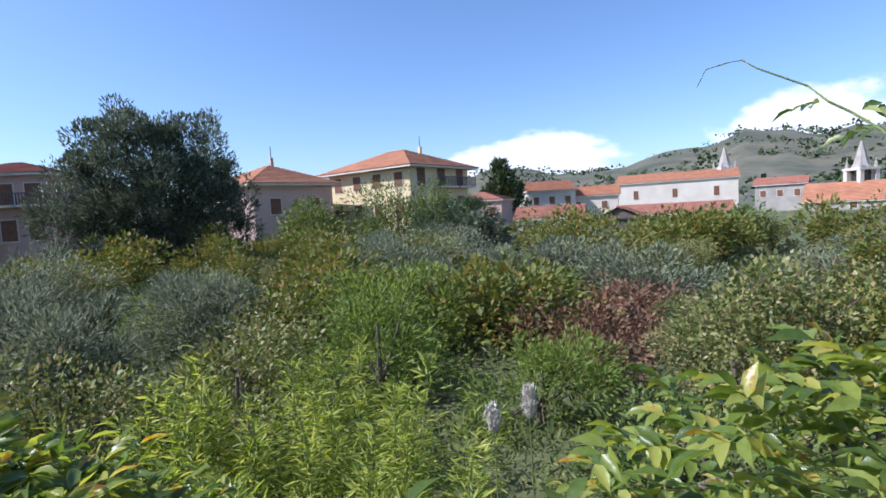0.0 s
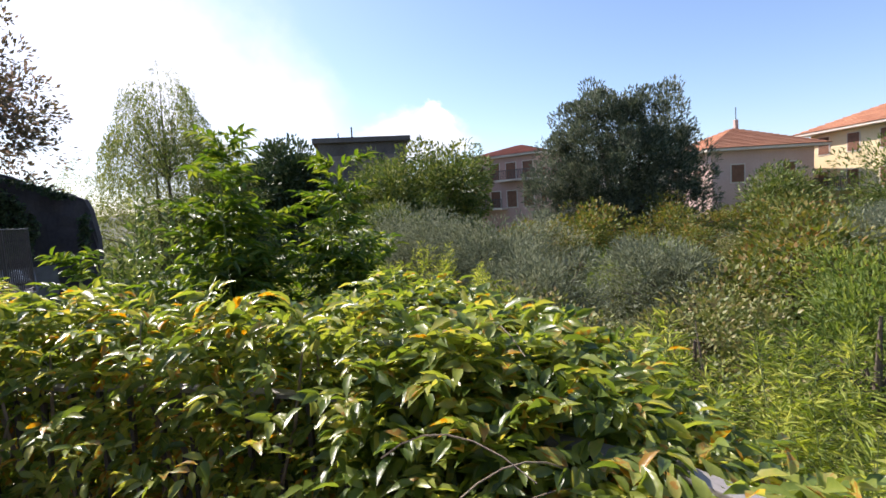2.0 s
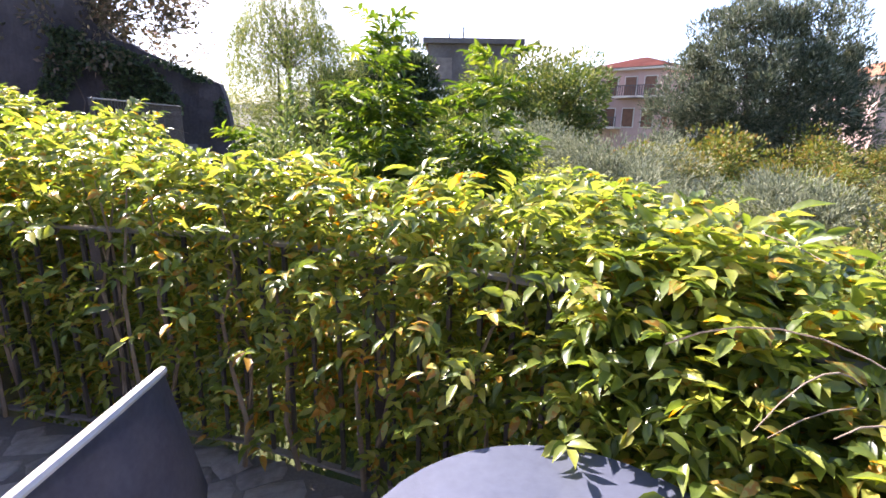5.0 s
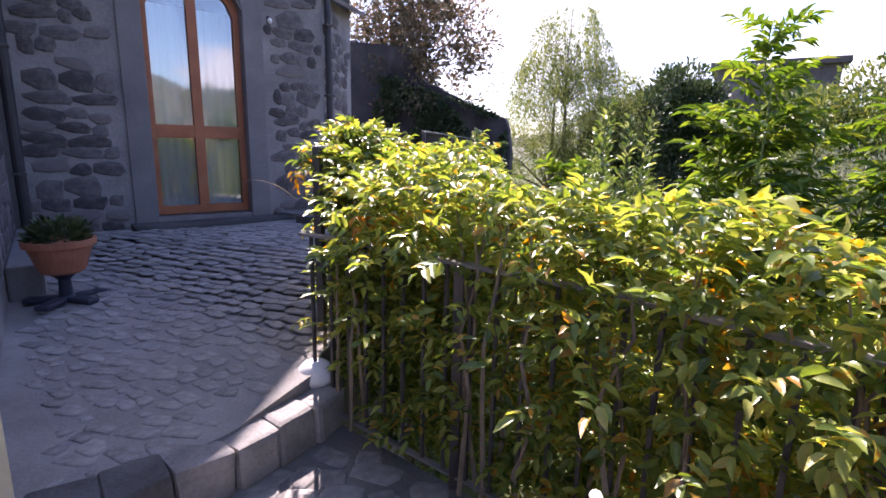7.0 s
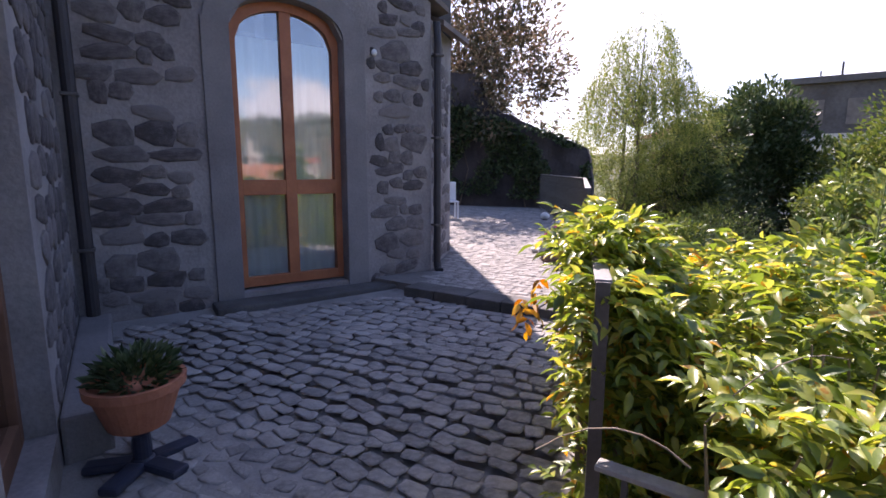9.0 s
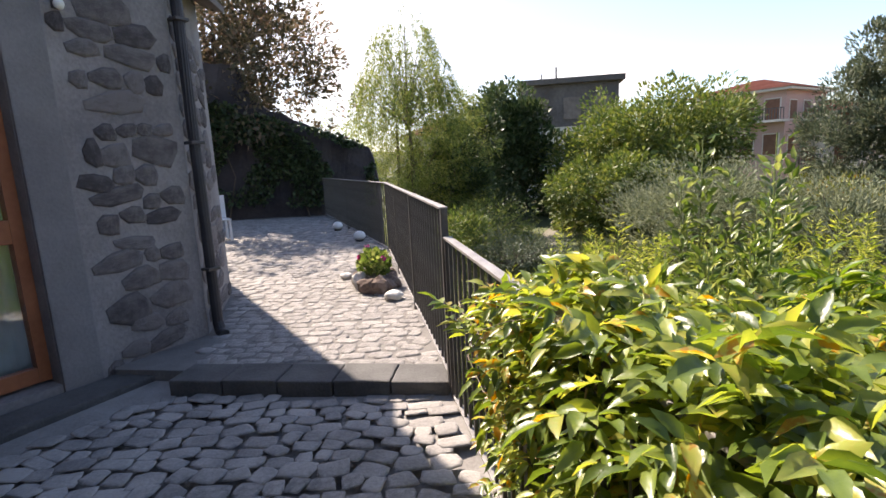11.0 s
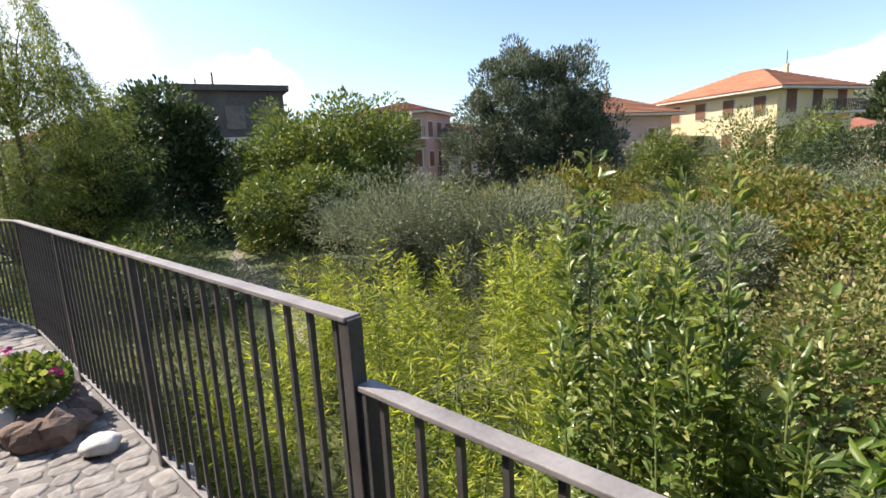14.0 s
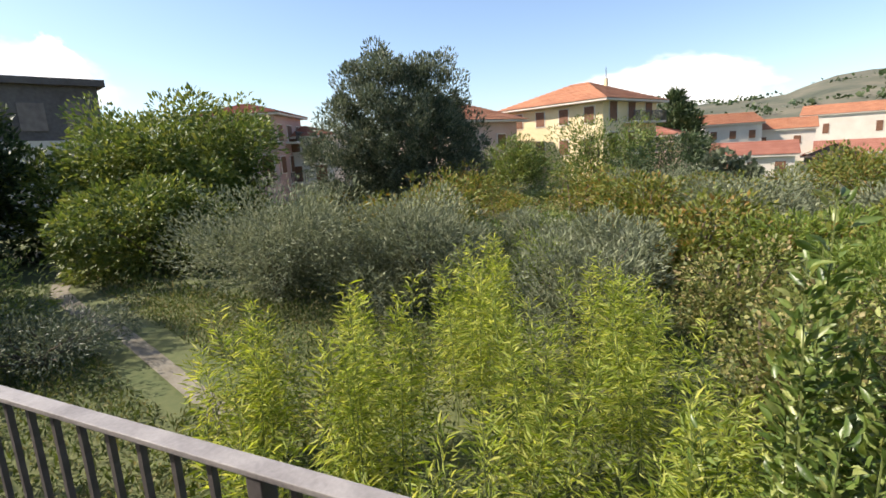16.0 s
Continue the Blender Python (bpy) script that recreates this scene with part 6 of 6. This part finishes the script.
foliage("leaves", ar, pinnate(arng, np.array([SHOOT[1], SHOOT[2], SHOOT[3]]), np.array([(0.2, 0.6, 0.1), (-0.3, -0.5, 0.1), (0.1, 0.9, 0.1)]), 0.06, 2, 0.05, 0.02, LEAF_FINE, 0.4), L_LAUREL)
for x, y, z, h in ((3.35, -0.08, -0.03, 0.44), (3.32, 0.08, -0.07, 0.40)):
    pl = thing("plume_grass", "pale feathery seed plume above the leaves", "grass plume", (x, y, z), 0, "plumes")
    part("stalk", tube([(0, 0, -2.2), (0.02, 0, -0.3), (0, 0, h)], [0.006, 0.005, 0.002], 5), M_GREENSTEM, pl)
    n = 900
    s = arng.uniform(0, 1, n)
    p = np.stack([arng.normal(size=n) * 0.016 * np.sin(s * 3.0) ** 0.5, arng.normal(size=n) * 0.016 * np.sin(s * 3.0) ** 0.5, h * (0.68 + 0.32 * s)], -1)
    a = arng.normal(size=(n, 3)) * 0.3
    a[:, 2] += 1
    foliage("plume", pl, leaves(p, a, arng, 0.028, 0.004), M_PLUME)

# ivy and shade plants along the ruined wall
irng = np.random.default_rng(55)
iv = thing("ivy", "dark ivy and creeper on the ruined wall", "climbing plant", (-5.0, 16.9, 0.16))
for x0, x1 in ((-2.6, -1.0), (-1.0, 0.6), (0.6, 2.3)):
    n = 3000
    x = irng.uniform(x0, x1, n)
    zt = np.interp(x, (-2.6, -1.0, 0.0, 1.2, 2.3), (3.3, 3.1, 2.6, 2.3, 1.8))
    z = irng.uniform(0.05, 1, n) ** 0.7 * zt
    keep = np.array([noise.noise(Vector((a * 0.9, b * 0.9, 0))) > -0.1 for a, b in zip(x, z)])
    p = np.stack([x, -0.12 - 0.15 * irng.uniform(0, 1, n), z], -1)[keep]
    a = irng.normal(size=p.shape) * 0.5 + np.array((0, -0.6, -0.3))
    foliage("leaves", iv, leaves(p, a, irng, 0.11, 0.09), L_DARK)
part("stem", tube([(-1.8, -0.06, 0.0), (-1.5, -0.08, 1.2), (-1.9, -0.08, 2.6)], [0.03, 0.02, 0.008], 6), M_BARK, iv)
part("stem", tube([(0.4, -0.06, 0.0), (0.2, -0.08, 1.0), (0.6, -0.08, 1.9)], [0.03, 0.02, 0.008], 6), M_BARK, iv)

# white chair far on the upper terrace
wc = thing("white_chair", "white plastic garden chair folded against the shaded wall", "chair", (-5.6, 12.6, 0.166), 30)
part("seat", box(-0.22, -0.22, 0.40, 0.22, 0.22, 0.43, 0.01), M_WHITEPL, wc)
part("backrest", box(-0.21, 0.19, 0.43, 0.21, 0.23, 0.88, 0.012), M_WHITEPL, wc)
for sx in (-0.19, 0.19):
    for sy in (-0.19, 0.19):
        part("leg", box(sx - 0.02, sy - 0.02, 0.0, sx + 0.02, sy + 0.02, 0.40, 0.004), M_WHITEPL, wc)


# ---- stones of the walls and paving ----
def wall_stones(parent, a, u, n, s0, s1, z0, z1f, skip, rng, meshes, row=0.17, limit=300):
    """Rubble stones set into the mortar, row by row."""
    rot = math.degrees(math.atan2(u[1], u[0]))
    base = pose(0, 0, 0, 0, 0, rot) @ pose(0, 0, 0, 90, 0, 0)
    extra, count = [], 0
    z = z0
    while z < 5.0:
        h = row * rng.uniform(0.7, 1.3)
        s = s0 + rng.uniform(0, 0.1)
        while s < s1:
            w = rng.uniform(0.10, 0.40)
            cs, cz = s + w / 2, z + h / 2 + rng.uniform(-0.03, 0.03)
            if cs + w * 0.4 < s1 and cz + h / 2 < z1f(cs) and not skip(cs, cz, w / 2, h / 2) and rng.random() < 0.95:
                m = Matrix.Translation((a[0] + u[0] * cs + n[0] * 0.004, a[1] + u[1] * cs + n[1] * 0.004, cz + rng.uniform(-0.015, 0.015))) @ base @ pose(0, 0, 0, 0, 0, rng.uniform(-11, 11)) @ Matrix.Diagonal((w * rng.uniform(1.0, 1.16), h * rng.uniform(0.86, 1.18), 0.065, 1))
                me = rng.choice(meshes)
                if count < limit:
                    o = new("stone", me)
                    o.parent = parent
                    o.matrix_basis = m
                    count += 1
                else:
                    extra.append((me, m))
            s += w
        z += h
    return extra


def joined(name, items, material, parent, label=""):
    vs, fs, k = [], [], 0
    cache = {}
    for me, m in items:
        if me.name not in cache:
            co = np.empty(len(me.vertices) * 3)
            me.vertices.foreach_get("co", co)
            me.calc_loop_triangles()
            tr_ = np.empty(len(me.loop_triangles) * 3, np.int32)
            me.loop_triangles.foreach_get("vertices", tr_)
            cache[me.name] = (co.reshape(-1, 3), tr_.reshape(-1, 3))
        co, t3 = cache[me.name]
        mm = np.array(m)
        vs.append(co @ mm[:3, :3].T + mm[:3, 3])
        fs.append(t3 + k)
        k += len(co)
    if not vs:
        return None
    ob = new(name, array_mesh(name, np.concatenate(vs), np.concatenate(fs), material))
    ob.data.polygons.foreach_set("use_smooth", [True] * len(ob.data.polygons))
    ob.parent = parent
    return tagged(ob, label, "", "", "stuff")


RUBBLE = stone_meshes(18, 7, STONE_RNG, 0.16, M_BASALT, "stone")


def door_skip(s, z, hw, hh):
    return DOOR_S0 - 0.235 < s + hw * 0.9 and s - hw * 0.9 < DOOR_S1 + 0.235 and z < DOOR_Z1 + 0.26 + hh


ex = wall_stones(wall_door, INNER, WU, WN, 0.12, 3.40, 0.0, lambda s: 5.1 - 2.0 * s / 3.42, door_skip, STONE_RNG, RUBBLE)
joined("stones_rest", ex, M_BASALT, wall_door)
US = (-WN[0], -WN[1])
ex = wall_stones(wall_side, SIDE_END, US, (WU[0], WU[1]), 0.1, 4.45, 0.18, lambda s: 4.3,
                 lambda s, z, hw, hh: 4.6 - WIN_S1 - 0.05 < s + hw and s - hw < 4.6 - WIN_S0 + 0.05 and z - hh < 2.55, STONE_RNG, RUBBLE)
joined("stones_rest", ex, M_BASALT, wall_side)
lu = Vector((C2[0] - C0[0], C2[1] - C0[1], 0)).normalized()
ex = wall_stones(wall_link, C0, (lu.x, lu.y), (lu.y, -lu.x), 0.02, 1.35, 0.2, lambda s: 2.95, lambda *q: False, STONE_RNG, RUBBLE, limit=90)
joined("stones_rest", ex, M_BASALT, wall_link)

PAVERS = stone_meshes(14, 8, STONE_RNG, 0.10, M_COBBLE, "cobble")


def inside(poly, x, y):
    c = False
    for (x0, y0), (x1, y1) in zip(poly, poly[1:] + poly[:1]):
        if (y0 > y) != (y1 > y) and x < (x1 - x0) * (y - y0) / (y1 - y0) + x0:
            c = not c
    return c


def paving(parent, poly, zf, rows_dir, rng, pitch, near, tall=0.075, limit=300):
    """Cobbles laid in uneven rows; the nearest ones single."""
    ca, sa = math.cos(rows_dir), math.sin(rows_dir)
    us = [x * ca + y * sa for x, y in poly]
    vs = [-x * sa + y * ca for x, y in poly]
    extra, count = [], 0
    v, odd = min(vs), 0
    while v < max(vs):
        h = pitch * 0.82 * rng.uniform(0.85, 1.15)
        u = min(us) + (pitch * 0.5 if odd else 0)
        while u < max(us):
            w = pitch * rng.uniform(0.7, 1.7)
            cu, cv = u + w / 2, v + h / 2 + 0.03 * math.sin(u * 2.1) + rng.uniform(-0.022, 0.022)
            x, y = cu * ca - cv * sa, cu * sa + cv * ca
            if inside(poly, x, y):
                m = Matrix.Translation((x, y, zf(x, y) + rng.uniform(-0.004, 0.003))) @ pose(0, 0, 0, rng.uniform(-2, 2), rng.uniform(-2, 2), math.degrees(rows_dir) + rng.uniform(-22, 22)) @ Matrix.Diagonal((w * rng.uniform(0.94, 1.08), h * rng.uniform(0.95, 1.15), tall, 1))
                me = rng.choice(PAVERS)
                if near(x, y) and count < limit:
                    o = new("cobble", me)
                    o.parent = parent
                    o.matrix_basis = m
                    count += 1
                else:
                    extra.append((me, m))
            u += w
        v += h
        odd ^= 1
    joined("cobbles_rest", extra, M_COBBLE, parent, "grey cobbles")


floor_upper = bpy.data.objects["floor_upper"]
floor_court = bpy.data.objects["floor_court"]
floor_terrace = bpy.data.objects["floor_terrace"]
paving(floor_upper, [(-1.72, 5.5), (-2.23, 10.3), (-4.2, 16.6), (-11, 16.8), (-9, 13), (C3[0], C3[1]), (C2[0] + 0.05, C2[1]), (-3.55, 6.7), (-3.45, 5.95)], lambda x, y: 0.165, -0.12, STONE_RNG, 0.13,
       lambda x, y: y < 9.5 and x > -3.4)
paving(floor_court, [(-1.46, 2.45), (-1.60, 1.6), (-2.0, 1.15), (-2.2, 1.55), (-4.9, 3.5), (-5.2, 3.9), (-3.5, 5.6), (-1.78, 5.28)], court_z, -0.12, STONE_RNG, 0.12,
       lambda x, y: x > -3.0, 0.04)
paving(floor_terrace, [(-1.1, 2.25), (-1.3, 1.8), (-1.6, 1.3), (-1.8, 0.4), (-1.8, -2.8), (1.8, -2.8), (1.75, -0.4), (1.55, 0.4), (1.2, 0.95), (0.6, 1.4), (0, 1.8)], lambda x, y: -0.385, 0.3, STONE_RNG, 0.17,
       lambda x, y: y > 0.6)
